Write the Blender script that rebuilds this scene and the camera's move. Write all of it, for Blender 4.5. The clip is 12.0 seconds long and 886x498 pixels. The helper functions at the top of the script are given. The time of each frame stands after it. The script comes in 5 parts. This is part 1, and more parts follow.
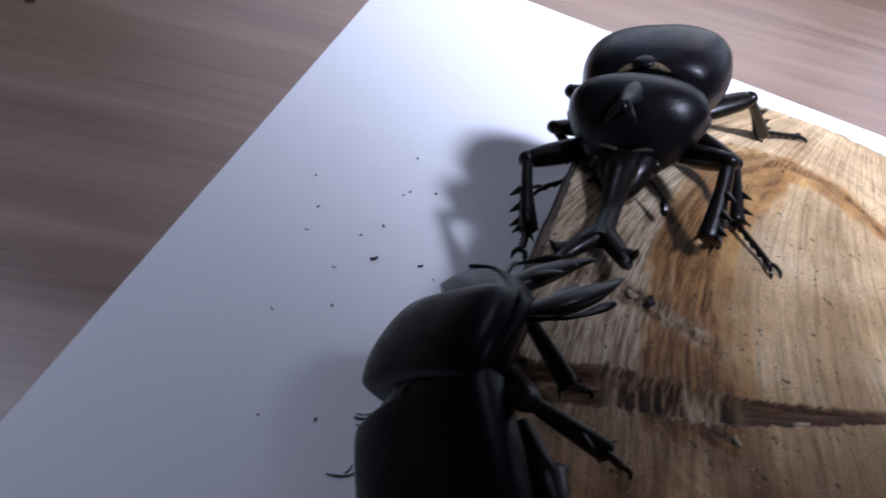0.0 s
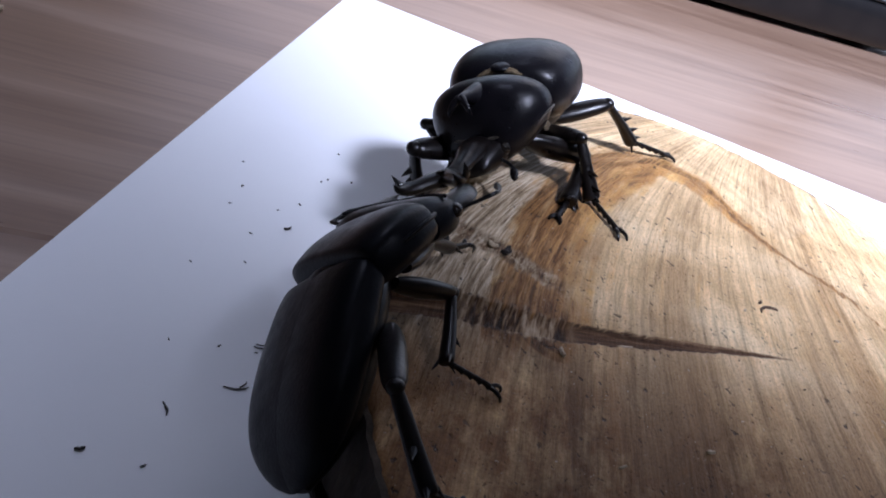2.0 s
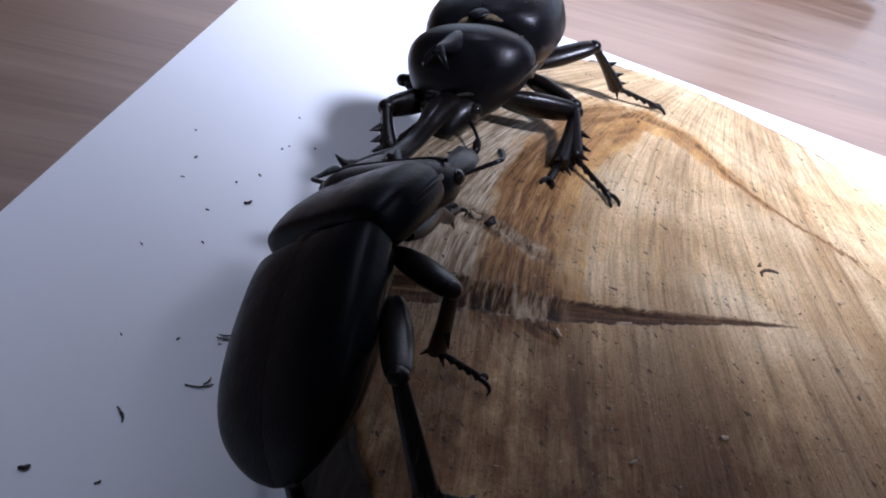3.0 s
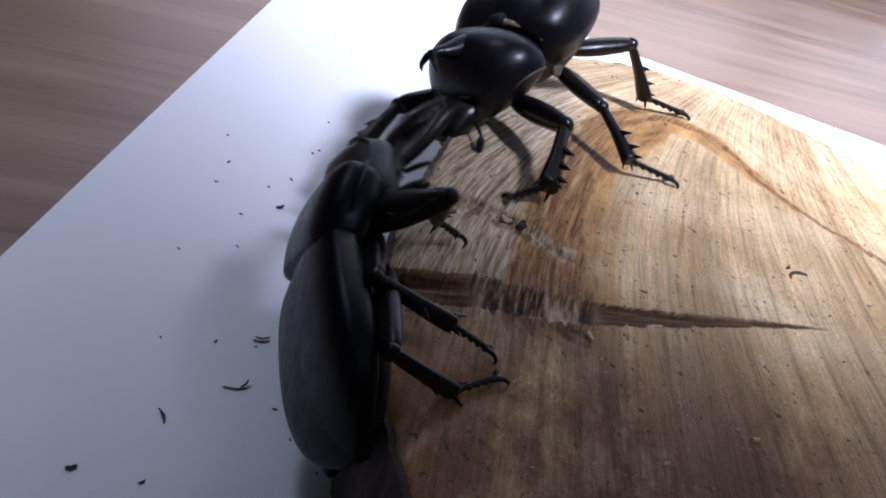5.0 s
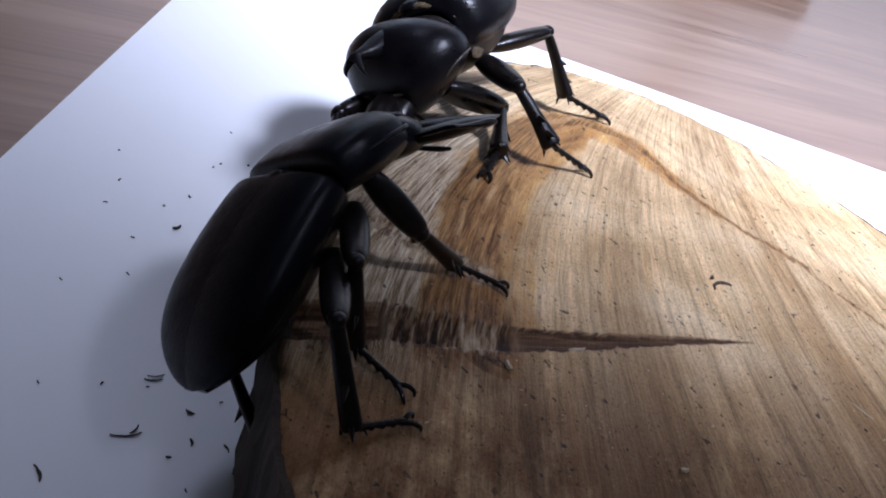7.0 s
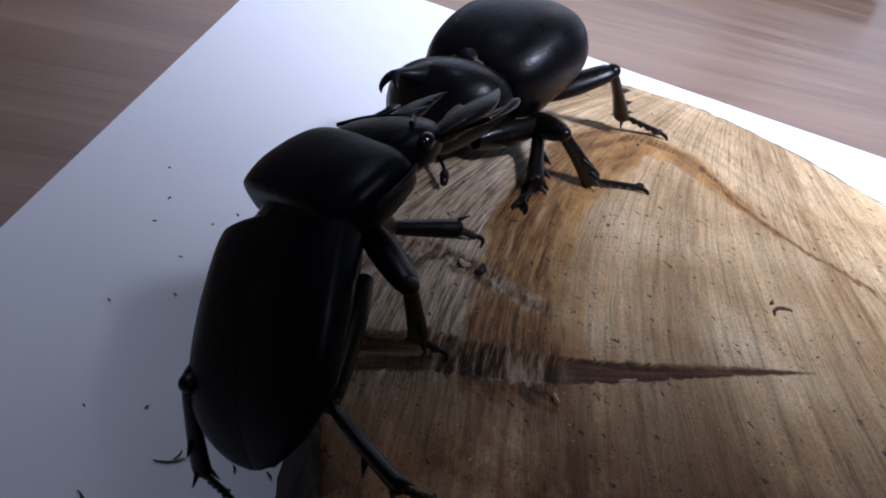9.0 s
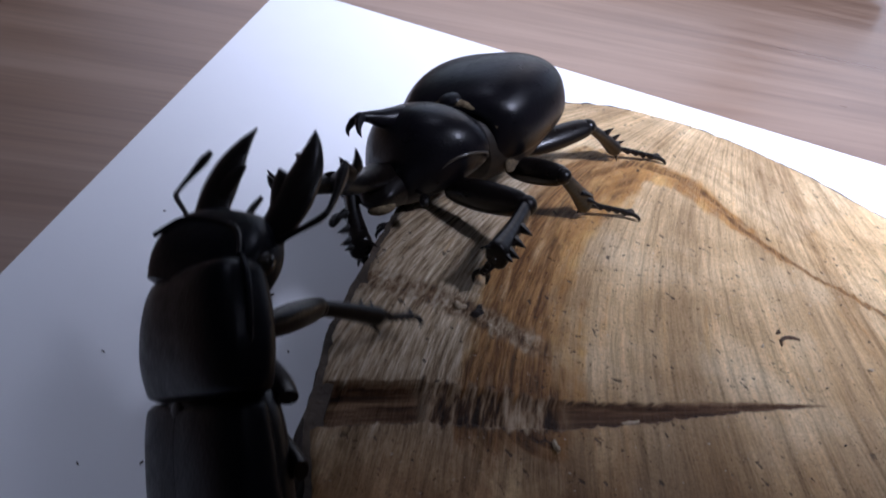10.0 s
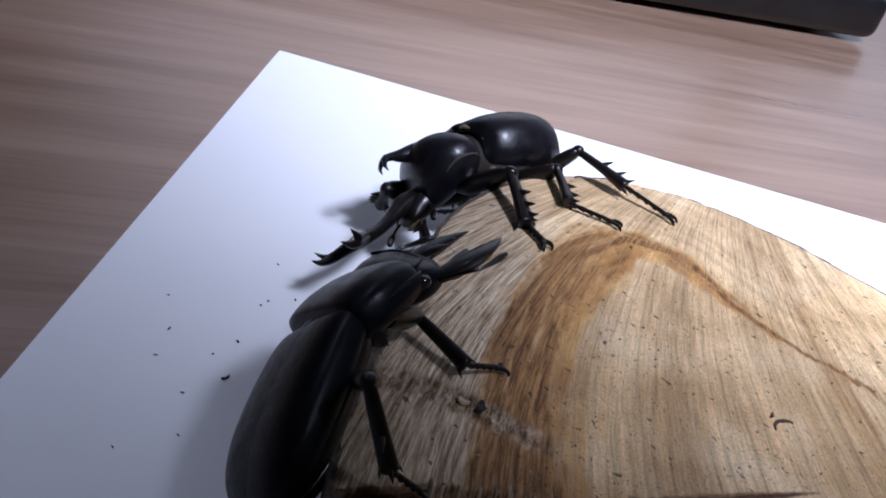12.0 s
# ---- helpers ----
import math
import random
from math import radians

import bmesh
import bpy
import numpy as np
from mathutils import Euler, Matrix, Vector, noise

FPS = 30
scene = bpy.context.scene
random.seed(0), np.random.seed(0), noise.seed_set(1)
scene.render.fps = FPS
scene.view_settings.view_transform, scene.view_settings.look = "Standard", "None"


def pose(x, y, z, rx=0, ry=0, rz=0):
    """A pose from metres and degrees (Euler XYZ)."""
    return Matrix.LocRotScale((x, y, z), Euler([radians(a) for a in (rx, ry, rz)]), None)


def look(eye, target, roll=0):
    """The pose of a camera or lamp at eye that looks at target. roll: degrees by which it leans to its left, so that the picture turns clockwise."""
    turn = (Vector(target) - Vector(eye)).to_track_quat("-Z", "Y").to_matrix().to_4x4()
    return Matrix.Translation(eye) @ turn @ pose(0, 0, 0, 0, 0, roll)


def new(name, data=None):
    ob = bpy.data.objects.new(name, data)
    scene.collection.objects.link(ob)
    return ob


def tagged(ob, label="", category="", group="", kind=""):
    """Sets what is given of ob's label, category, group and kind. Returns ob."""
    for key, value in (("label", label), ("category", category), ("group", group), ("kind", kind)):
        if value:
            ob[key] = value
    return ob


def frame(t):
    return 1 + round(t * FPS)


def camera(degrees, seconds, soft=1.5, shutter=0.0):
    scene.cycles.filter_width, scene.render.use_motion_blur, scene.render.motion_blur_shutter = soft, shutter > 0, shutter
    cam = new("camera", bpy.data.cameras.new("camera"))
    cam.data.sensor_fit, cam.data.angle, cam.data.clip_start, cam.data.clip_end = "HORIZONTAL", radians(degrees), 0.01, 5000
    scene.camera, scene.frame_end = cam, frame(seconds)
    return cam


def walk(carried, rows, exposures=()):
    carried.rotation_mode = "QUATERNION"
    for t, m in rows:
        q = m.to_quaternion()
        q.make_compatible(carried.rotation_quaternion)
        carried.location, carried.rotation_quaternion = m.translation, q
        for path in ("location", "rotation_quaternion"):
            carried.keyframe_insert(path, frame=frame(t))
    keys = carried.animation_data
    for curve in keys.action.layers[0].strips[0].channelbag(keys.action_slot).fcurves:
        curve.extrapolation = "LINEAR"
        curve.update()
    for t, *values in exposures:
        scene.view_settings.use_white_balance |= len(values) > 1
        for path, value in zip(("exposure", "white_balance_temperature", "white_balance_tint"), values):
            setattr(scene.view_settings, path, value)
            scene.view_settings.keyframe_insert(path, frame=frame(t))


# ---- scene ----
cam = camera(53.71, 12.0, soft=1.9, shutter=0.6)
PATH = [
    (0, (-0.01582, 0.00618, 0.09217), (0.01326, 0.12417, 0.00423), 20.61),
    (0.5, (-0.01158, 0.00028, 0.09566), (0.01867, 0.11895, 0.00904), 21.75),
    (1, (-0.00819, -0.01693, 0.10357), (0.01817, 0.10119, 0.01496), 19.86),
    (1.5, (0.00085, -0.01719, 0.09407), (0.03461, 0.10363, 0.01182), 22.73),
    (2, (-0.00227, -0.02100, 0.09556), (0.02770, 0.10316, 0.01691), 21.41),
    (2.5, (-0.00208, -0.00945, 0.09008), (0.03446, 0.10839, 0.00477), 22.36),
    (3, (-0.00265, -0.00906, 0.09083), (0.03515, 0.10999, 0.00777), 21.51),
    (4.8, (-0.00532, -0.00856, 0.09079), (0.03217, 0.10998, 0.00686), 21.51),
    (5, (-0.00500, -0.00997, 0.09202), (0.02968, 0.10917, 0.00773), 20.56),
    (5.5, (0.00004, 0.00010, 0.09029), (0.04432, 0.11726, 0.00775), 21.23),
    (6, (-0.00002, -0.00008, 0.09158), (0.04324, 0.11743, 0.00900), 20.76),
    (6.5, (-0.00033, 0.00050, 0.09100), (0.04480, 0.11701, 0.00801), 21.60),
    (7, (-0.00086, -0.00117, 0.09089), (0.04549, 0.11613, 0.00970), 21.82),
    (7.5, (-0.00062, -0.00202, 0.09251), (0.04372, 0.11680, 0.01241), 20.80),
    (9.3, (0.00130, 0.00409, 0.09181), (0.03805, 0.12281, 0.00781), 19.78),
    (9.5, (0.00259, 0.00485, 0.09146), (0.03902, 0.12428, 0.00833), 19.32),
    (10, (0.00292, 0.00642, 0.09452), (0.03772, 0.12682, 0.01211), 17.26),
    (10.2, (0.00145, 0.00888, 0.09536), (0.03763, 0.12914, 0.01333), 17.47),
    (10.5, (0.00197, 0.01286, 0.09613), (0.03711, 0.13198, 0.01201), 17.03),
    (11, (0.00056, 0.01076, 0.10263), (0.03535, 0.13154, 0.02076), 17.10),
    (11.5, (0.00024, 0.00817, 0.10332), (0.03485, 0.13062, 0.02389), 17.17),
    (12, (-0.00087, 0.00934, 0.10381), (0.03502, 0.13220, 0.02561), 16.55),
]
EXPOSURES = [(t, stops, 5690, 14) for t, stops in ((0, 0.08), (0.8, 0.28), (2.8, 0.44), (5.2, 0.50), (6.0, 0.32), (7.7, 0.30), (9.3, -0.24), (10.0, -0.1), (10.5, -0.15), (11.0, -0.1), (12.0, -0.08))]
walk(cam, [(t, look(eye, target, roll)) for t, eye, target, roll in PATH], exposures=EXPOSURES)

# ---- light: overcast daylight from a window, one lamp beside the camera, an added fill ----
MM = 0.001
world = bpy.data.worlds.new("world")
scene.world = world
world.use_nodes = True
world_nodes, world_links = world.node_tree.nodes, world.node_tree.links
sky = world_nodes.new("ShaderNodeTexSky")
sky.sky_type, sky.sun_disc = "NISHITA", False
sky.sun_elevation, sky.sun_rotation = radians(35), radians(20)
world_nodes["Background"].inputs["Strength"].default_value = 0.06
world_links.new(sky.outputs["Color"], world_nodes["Background"].inputs["Color"])


def lamp(name, kind, power, colour, matrix):
    data = bpy.data.lights.new(name, kind)
    data.energy, data.color = power, colour
    ob = new(name, data)
    ob.matrix_world = matrix
    return data


# the desk lamp, out of view to the right of the camera; its cone is narrowed to imitate shade over the near part of the
# log
desk = lamp("desk_light", "SPOT", 46.0, (0.87, 0.88, 1.0), look((0.245, -0.085, 0.56), (0.27, 0.45, 0.0)))
desk.shadow_soft_size, desk.spot_size, desk.spot_blend = 0.055, radians(70.8), 0.8
# an added narrow spot with no known source, brightening the paper left of the log
fill_spot = lamp("fill_light", "SPOT", 9.5, (0.82, 0.84, 1.0), look((-0.26, 0.40, 0.55), (-0.115, 0.115, 0.0)))
fill_spot.shadow_soft_size, fill_spot.spot_size, fill_spot.spot_blend = 0.10, radians(21), 1.0
# the daylight that comes in through the window behind the table
window_light = lamp("window_light", "AREA", 1.5, (0.84, 0.86, 1.0), look((0.62, 0.985, 0.52), (0.25, 0.1, 0.2)))
window_light.shape, window_light.size, window_light.size_y = "RECTANGLE", 1.7, 0.9


# ---- materials ----
class Nodes:
    """A material and short ways to add nodes to it."""

    def __init__(self, name):
        self.mat = bpy.data.materials.new(name)
        self.mat.use_nodes = True
        self.tree = self.mat.node_tree
        self.shader = self.tree.nodes["Principled BSDF"]
        self.coords = None

    def add(self, kind, **values):
        node = self.tree.nodes.new(kind)
        for key, value in values.items():
            if key == "operation":
                node.operation = value
            elif key == "blend":
                node.blend_type = value
            else:
                node.inputs[key.replace("_", " ")].default_value = value
        return node

    def link(self, a, b):
        self.tree.links.new(a, b)

    def place(self, scale=(1, 1, 1), turn=0.0):
        if self.coords is None:
            self.coords = self.tree.nodes.new("ShaderNodeTexCoord")
        turned = self.add("ShaderNodeMapping", Rotation=(0, 0, radians(turn)))
        node = self.add("ShaderNodeMapping", Scale=scale)
        self.link(self.coords.outputs["Object"], turned.inputs["Vector"])
        self.link(turned.outputs["Vector"], node.inputs["Vector"])
        return node.outputs["Vector"]

    def noise(self, scale, detail=4.0, rough=0.55, where=None):
        node = self.add("ShaderNodeTexNoise", Scale=scale, Detail=detail, Roughness=rough)
        self.link(where if where is not None else self.place(), node.inputs["Vector"])
        return node.outputs["Fac"]

    def ramp(self, fac, *stops):
        node = self.tree.nodes.new("ShaderNodeValToRGB")
        while len(node.color_ramp.elements) < len(stops):
            node.color_ramp.elements.new(0.5)
        for element, (at, colour) in zip(node.color_ramp.elements, stops):
            element.position = at
            element.color = (*colour, 1) if len(colour) == 3 else colour
        self.link(fac, node.inputs["Fac"])
        return node.outputs["Color"]

    def mask(self, fac, low, high):
        return self.ramp(fac, (low, (0, 0, 0)), (high, (1, 1, 1)))

    def mix(self, fac, a, b, blend="MIX"):
        node = self.tree.nodes.new("ShaderNodeMixRGB")
        node.blend_type = blend
        for value, socket in ((fac, node.inputs["Fac"]), (a, node.inputs["Color1"]), (b, node.inputs["Color2"])):
            if isinstance(value, (int, float)):
                socket.default_value = value
            elif isinstance(value, tuple):
                socket.default_value = (*value, 1)
            else:
                self.link(value, socket)
        return node.outputs["Color"]

    def math(self, operation, a, b):
        node = self.tree.nodes.new("ShaderNodeMath")
        node.operation = operation
        for value, socket in zip((a, b), node.inputs):
            if isinstance(value, (int, float)):
                socket.default_value = value
            else:
                self.link(value, socket)
        return node.outputs["Value"]

    def attribute(self, name):
        node = self.tree.nodes.new("ShaderNodeAttribute")
        node.attribute_name = name
        return node.outputs["Fac"]

    def bump(self, height, distance, strength=1.0, under=None):
        node = self.add("ShaderNodeBump", Distance=distance, Strength=strength)
        self.link(height, node.inputs["Height"])
        if under is not None:
            self.link(under, node.inputs["Normal"])
        self.link(node.outputs["Normal"], self.shader.inputs["Normal"])
        return node.outputs["Normal"]

    def set(self, **values):
        for key, value in values.items():
            socket = self.shader.inputs[key.replace("_", " ")]
            if isinstance(value, (int, float)):
                socket.default_value = value
            elif isinstance(value, tuple):
                socket.default_value = (*value, 1)
            else:
                self.link(value, socket)
        return self


def chitin(name, dark, light, rough_low, rough_high, pits, depth, coat=0.0, gloss=0.3):
    """Beetle shell: near black, finely pitted."""
    n = Nodes(name)
    tone = n.noise(160, 5, 0.6)
    fine = n.noise(pits, 2, 0.5)
    n.set(Base_Color=n.ramp(tone, (0.3, dark), (0.75, light)))
    rough = n.ramp(n.noise(420, 4, 0.65), (0.3, (rough_low,) * 3), (0.7, (rough_high,) * 3))
    n.set(Roughness=rough, Coat_Weight=coat, Coat_Roughness=0.18, Specular_IOR_Level=gloss)
    n.bump(fine, depth, 0.7)
    return n.mat


def plain(name, a, b, scale, rough, bump=0.0, stretch=(1, 1, 1), metal=0.0):
    n = Nodes(name)
    tone = n.noise(scale, 5, 0.6, n.place(stretch))
    n.set(Base_Color=n.ramp(tone, (0.3, a), (0.7, b)), Roughness=rough, Metallic=metal)
    if bump:
        n.bump(n.noise(scale * 3, 3, 0.6, n.place(stretch)), bump)
    return n.mat


RHINO_SHELL = chitin("rhino_shell", (0.003, 0.003, 0.0045), (0.009, 0.008, 0.011), 0.26, 0.42, 2400, 0.00008, 0.08, 0.28)
RHINO_LIMB = chitin("rhino_limb", (0.003, 0.0025, 0.0027), (0.009, 0.006, 0.005), 0.25, 0.42, 1500, 0.00007, 0.12, 0.32)
STAG_SHELL = chitin("stag_shell", (0.0015, 0.0020, 0.0045), (0.0035, 0.0040, 0.0075), 0.30, 0.46, 2200, 0.00006, 0.0, 0.18)
STAG_LIMB = chitin("stag_limb", (0.0025, 0.0022, 0.0028), (0.008, 0.005, 0.0048), 0.26, 0.44, 1500, 0.00006, 0.08, 0.28)
RIM = plain("shell_rim", (0.02, 0.016, 0.013), (0.11, 0.092, 0.074), 2200, 0.35)
HAIR = plain("golden_hair", (0.09, 0.06, 0.03), (0.30, 0.23, 0.13), 1500, 0.8, 0.0002)
FLANK_HAIR = plain("flank_hair", (0.05, 0.034, 0.018), (0.16, 0.115, 0.062), 1500, 0.85, 0.0002)
BELLY = plain("belly", (0.006, 0.005, 0.004), (0.036, 0.024, 0.015), 260, 0.55, 0.0001)
EYE = plain("beetle_eye", (0.012, 0.010, 0.008), (0.02, 0.016, 0.014), 900, 0.08)
FRASS = plain("frass", (0.012, 0.010, 0.010), (0.05, 0.04, 0.035), 900, 0.8, 0.0001)
SLIVER = plain("bark_sliver", (0.04, 0.022, 0.014), (0.17, 0.105, 0.065), 700, 0.85, 0.0001)
CRUMB = plain("wood_crumb", (0.42, 0.32, 0.20), (0.66, 0.56, 0.42), 900, 0.8, 0.0001)
BLACK_PLASTIC = plain("black_plastic", (0.006, 0.006, 0.007), (0.012, 0.011, 0.011), 60, 0.35)
WALL_PAINT = plain("wall_paint", (0.62, 0.61, 0.59), (0.70, 0.69, 0.67), 6, 0.9, 0.0005)
CEILING_PAINT = plain("ceiling_paint", (0.76, 0.76, 0.75), (0.80, 0.80, 0.79), 6, 0.9)
FLOOR_BOARD = plain("floor_board", (0.20, 0.13, 0.08), (0.30, 0.20, 0.13), 5, 0.5, 0.0, (1, 8, 1))
FRAME_PAINT = plain("frame_paint", (0.76, 0.76, 0.74), (0.80, 0.80, 0.78), 20, 0.4)


def paper_material():
    n = Nodes("paper")
    fibres = n.noise(900, 4, 0.6)
    n.set(Base_Color=n.ramp(n.noise(14, 4, 0.6), (0.3, (0.78, 0.79, 0.82)), (0.7, (0.82, 0.83, 0.85))), Roughness=0.85)
    n.bump(fibres, 0.00003, 0.5)
    return n.mat


def table_material():
    """Brown wood veneer under satin varnish, the grain running along x."""
    n = Nodes("table_veneer")
    broad = n.noise(16.0, 4, 0.55, n.place((0.35, 5.0, 1.0), -3.0))
    streak = n.noise(60.0, 4, 0.6, n.place((0.25, 5.0, 1.0), -3.0))
    fine = n.noise(260.0, 4, 0.65, n.place((0.08, 3.0, 1.0), -3.0))
    base = n.ramp(broad, (0.3, (0.195, 0.120, 0.080)), (0.5, (0.255, 0.165, 0.113)), (0.72, (0.308, 0.209, 0.150)))
    base = n.mix(0.42, base, n.ramp(streak, (0.32, (0.66, 0.62, 0.60)), (0.5, (1.0, 1.0, 1.0)), (0.7, (1.22, 1.20, 1.17))), "MULTIPLY")
    base = n.mix(0.35, base, n.ramp(fine, (0.35, (0.72, 0.69, 0.67)), (0.6, (1.05, 1.05, 1.05))), "MULTIPLY")
    n.set(Base_Color=base, Roughness=n.ramp(broad, (0.3, (0.27,) * 3), (0.7, (0.36,) * 3)), Specular_IOR_Level=0.6)
    n.bump(fine, 0.00006, 0.2)
    return n.mat


def cut_wood_material():
    """The sawn end of a log: curved saw marks, an orange stain along one ring, grey outer wood, gnawed patches."""
    n = Nodes("cut_wood")
    split_place = n.add("ShaderNodeSeparateXYZ")
    n.link(n.place(), split_place.inputs["Vector"])

    def along_saw(stretch, offset=0.0):
        """Places laid out along the curved marks of the saw."""
        node = n.add("ShaderNodeCombineXYZ", Z=offset)
        n.link(n.attribute("saw"), node.inputs["X"])
        n.link(n.math("MULTIPLY", split_place.outputs["Y"], stretch), node.inputs["Y"])
        return node.outputs["Vector"]

    def along_ring(stretch):
        node = n.add("ShaderNodeCombineXYZ")
        n.link(n.attribute("ring"), node.inputs["X"])
        n.link(n.math("MULTIPLY", split_place.outputs["X"], stretch), node.inputs["Y"])
        return node.outputs["Vector"]

    marks = n.noise(820.0, 5, 0.62, along_saw(0.045))
    fibre = n.noise(1900.0, 4, 0.66, along_saw(0.085, 0.3))
    wide = n.noise(150.0, 4, 0.55, along_saw(0.11, 0.7))
    cloud = n.noise(42.0, 5, 0.6)
    blotch = n.noise(230.0, 5, 0.68, along_saw(0.45, 1.1))
    grit = n.noise(2300.0, 3, 0.7)
    rings = n.noise(560.0, 3, 0.6, along_ring(0.06))
    outer_amount = n.attribute("outer")
    # pale heartwood to the right: strips of different tone between the marks of the saw
    strips = n.noise(70.0, 2, 0.5, along_saw(0.03, 2.1))
    pale = n.ramp(cloud, (0.30, (0.435, 0.288, 0.138)), (0.5, (0.597, 0.422, 0.226)), (0.70, (0.755, 0.593, 0.372)))
    pale = n.mix(0.85, pale, n.ramp(strips, (0.40, (0.74, 0.68, 0.61)), (0.46, (0.88, 0.84, 0.79)), (0.50, (1.0, 1.0, 1.0)), (0.54, (1.05, 1.05, 1.05)), (0.57, (1.20, 1.22, 1.25))), "MULTIPLY")
    pale = n.mix(0.46, pale, n.ramp(marks, (0.36, (0.42, 0.36, 0.31)), (0.46, (0.94, 0.92, 0.90)), (0.64, (1.40, 1.40, 1.40))), "MULTIPLY")
    pale = n.mix(0.28, pale, n.ramp(fibre, (0.34, (0.60, 0.55, 0.50)), (0.48, (1.0, 1.0, 1.0)), (0.66, (1.38, 1.37, 1.35))), "MULTIPLY")
    pale = n.mix(0.6, pale, n.ramp(wide, (0.34, (0.72, 0.67, 0.62)), (0.66, (1.18, 1.18, 1.17))), "MULTIPLY")
    pale = n.mix(0.35, pale, n.ramp(grit, (0.36, (0.56, 0.51, 0.46)), (0.48, (1.0, 1.0, 1.0)), (0.66, (1.42, 1.41, 1.39))), "MULTIPLY")
    # paler, creamy wood outside the stain, with growth rings
    pale = n.mix(n.math("MULTIPLY", n.mask(n.attribute("ring"), 0.0005, 0.004), 0.85), pale, n.mix(1.0, pale, (1.34, 1.37, 1.38), "MULTIPLY"))
    growth = n.noise(300.0, 3, 0.55, along_ring(0.05))
    pale = n.mix(n.math("MULTIPLY", n.mask(n.attribute("ring"), 0.0, 0.006), 0.40), pale, n.mix(1.0, pale, n.ramp(growth, (0.40, (0.70, 0.62, 0.52)), (0.50, (1.06, 1.04, 1.0)), (0.58, (1.14, 1.15, 1.16))), "MULTIPLY"))
    # grey, fibrous sapwood under the bark
    hairy = n.math("ADD", n.math("MULTIPLY", fibre, 0.62), n.math("MULTIPLY", marks, 0.38))
    grey = n.ramp(hairy, (0.37, (0.050, 0.030, 0.016)), (0.46, (0.33, 0.235, 0.140)), (0.53, (0.60, 0.485, 0.335)), (0.62, (0.86, 0.780, 0.630)))
    grey = n.mix(0.40, grey, n.ramp(rings, (0.36, (0.55, 0.50, 0.46)), (0.5, (1.05, 1.05, 1.05)), (0.7, (1.15, 1.15, 1.15))), "MULTIPLY")
    colour = n.mix(outer_amount, pale, grey)
    # the stain: an amber haze, and streaks of brown that follow the saw and the rings
    stain = n.attribute("stain")
    uneven = n.math("ADD", n.math("MULTIPLY", n.math("SUBTRACT", wide, 0.5), 1.5), n.math("MULTIPLY", n.math("SUBTRACT", blotch, 0.5), 1.7))
    uneven = n.math("ADD", uneven, n.math("MULTIPLY", n.math("SUBTRACT", marks, 0.5), 2.2))
    uneven = n.math("ADD", uneven, n.math("MULTIPLY", n.math("SUBTRACT", rings, 0.5), 2.3))
    haze = n.mask(n.math("ADD", stain, n.math("MULTIPLY", uneven, 0.60)), 0.15, 1.05)
    amber = n.ramp(n.math("ADD", n.math("MULTIPLY", blotch, 0.6), n.math("MULTIPLY", cloud, 0.4)), (0.38, (0.24, 0.100, 0.026)), (0.5, (0.55, 0.285, 0.078)), (0.62, (0.84, 0.545, 0.205)))
    colour = n.mix(n.math("MULTIPLY", haze, 0.92), colour, n.mix(0.3, amber, colour, "MULTIPLY"))
    core = n.math("MULTIPLY", n.mask(n.math("ADD", n.attribute("brown"), uneven), 0.22, 0.84), n.mask(n.attribute("brown"), 0.02, 0.4))
    drawn = n.math("ADD", n.math("MULTIPLY", marks, 0.55), n.math("MULTIPLY", fibre, 0.45))
    brown = n.ramp(drawn, (0.38, (0.034, 0.014, 0.006)), (0.48, (0.150, 0.064, 0.019)), (0.60, (0.46, 0.240, 0.080)))
    colour = n.mix(n.math("MULTIPLY", core, 0.92), colour, brown)
    # trodden dirt on the near part, deepened to paint in the shade there
    soil_and_shade = n.math("MULTIPLY", n.attribute("dirt_shade"), n.mask(n.math("ADD", cloud, n.math("MULTIPLY", n.math("SUBTRACT", blotch, 0.5), 0.9)), 0.10, 0.50))
    colour = n.mix(n.math("MULTIPLY", soil_and_shade, 0.97), colour, n.mix(0.95, colour, (0.24, 0.138, 0.066), "MULTIPLY"))

    def specks(scale, low, high, turn, sparse_low, sparse_high):
        """Small irregular marks, more of them in some places than in others."""
        spot = n.mask(n.noise(scale, 2, 0.5, n.place((1.0, 0.6, 1.0), turn)), low, high)
        return n.math("MULTIPLY", spot, n.mask(n.noise(scale * 0.16, 3, 0.6), sparse_low, sparse_high))

    pores = n.math("MULTIPLY", specks(2300.0, 0.645, 0.68, 24.0, 0.44, 0.58), n.math("SUBTRACT", 1.0, n.math("MULTIPLY", outer_amount, 0.5)))
    pits = specks(950.0, 0.685, 0.700, -18.0, 0.40, 0.50)
    flecks = specks(2200.0, 0.70, 0.73, 60.0, 0.46, 0.56)
    colour = n.mix(n.math("MULTIPLY", pores, 0.85), colour, n.mix(0.9, colour, (0.22, 0.15, 0.10), "MULTIPLY"))
    colour = n.mix(n.math("MULTIPLY", pits, 0.85), colour, (0.045, 0.026, 0.016))
    colour = n.mix(n.math("MULTIPLY", flecks, 0.65), colour, (0.70, 0.62, 0.50))
    gnawed = n.ramp(n.noise(780.0, 5, 0.72, along_saw(0.30, 0.5)), (0.37, (0.030, 0.016, 0.009)), (0.47, (0.20, 0.118, 0.060)), (0.55, (0.42, 0.32, 0.205)), (0.66, (0.64, 0.55, 0.42)))
    colour = n.mix(n.attribute("gnawed"), colour, gnawed)
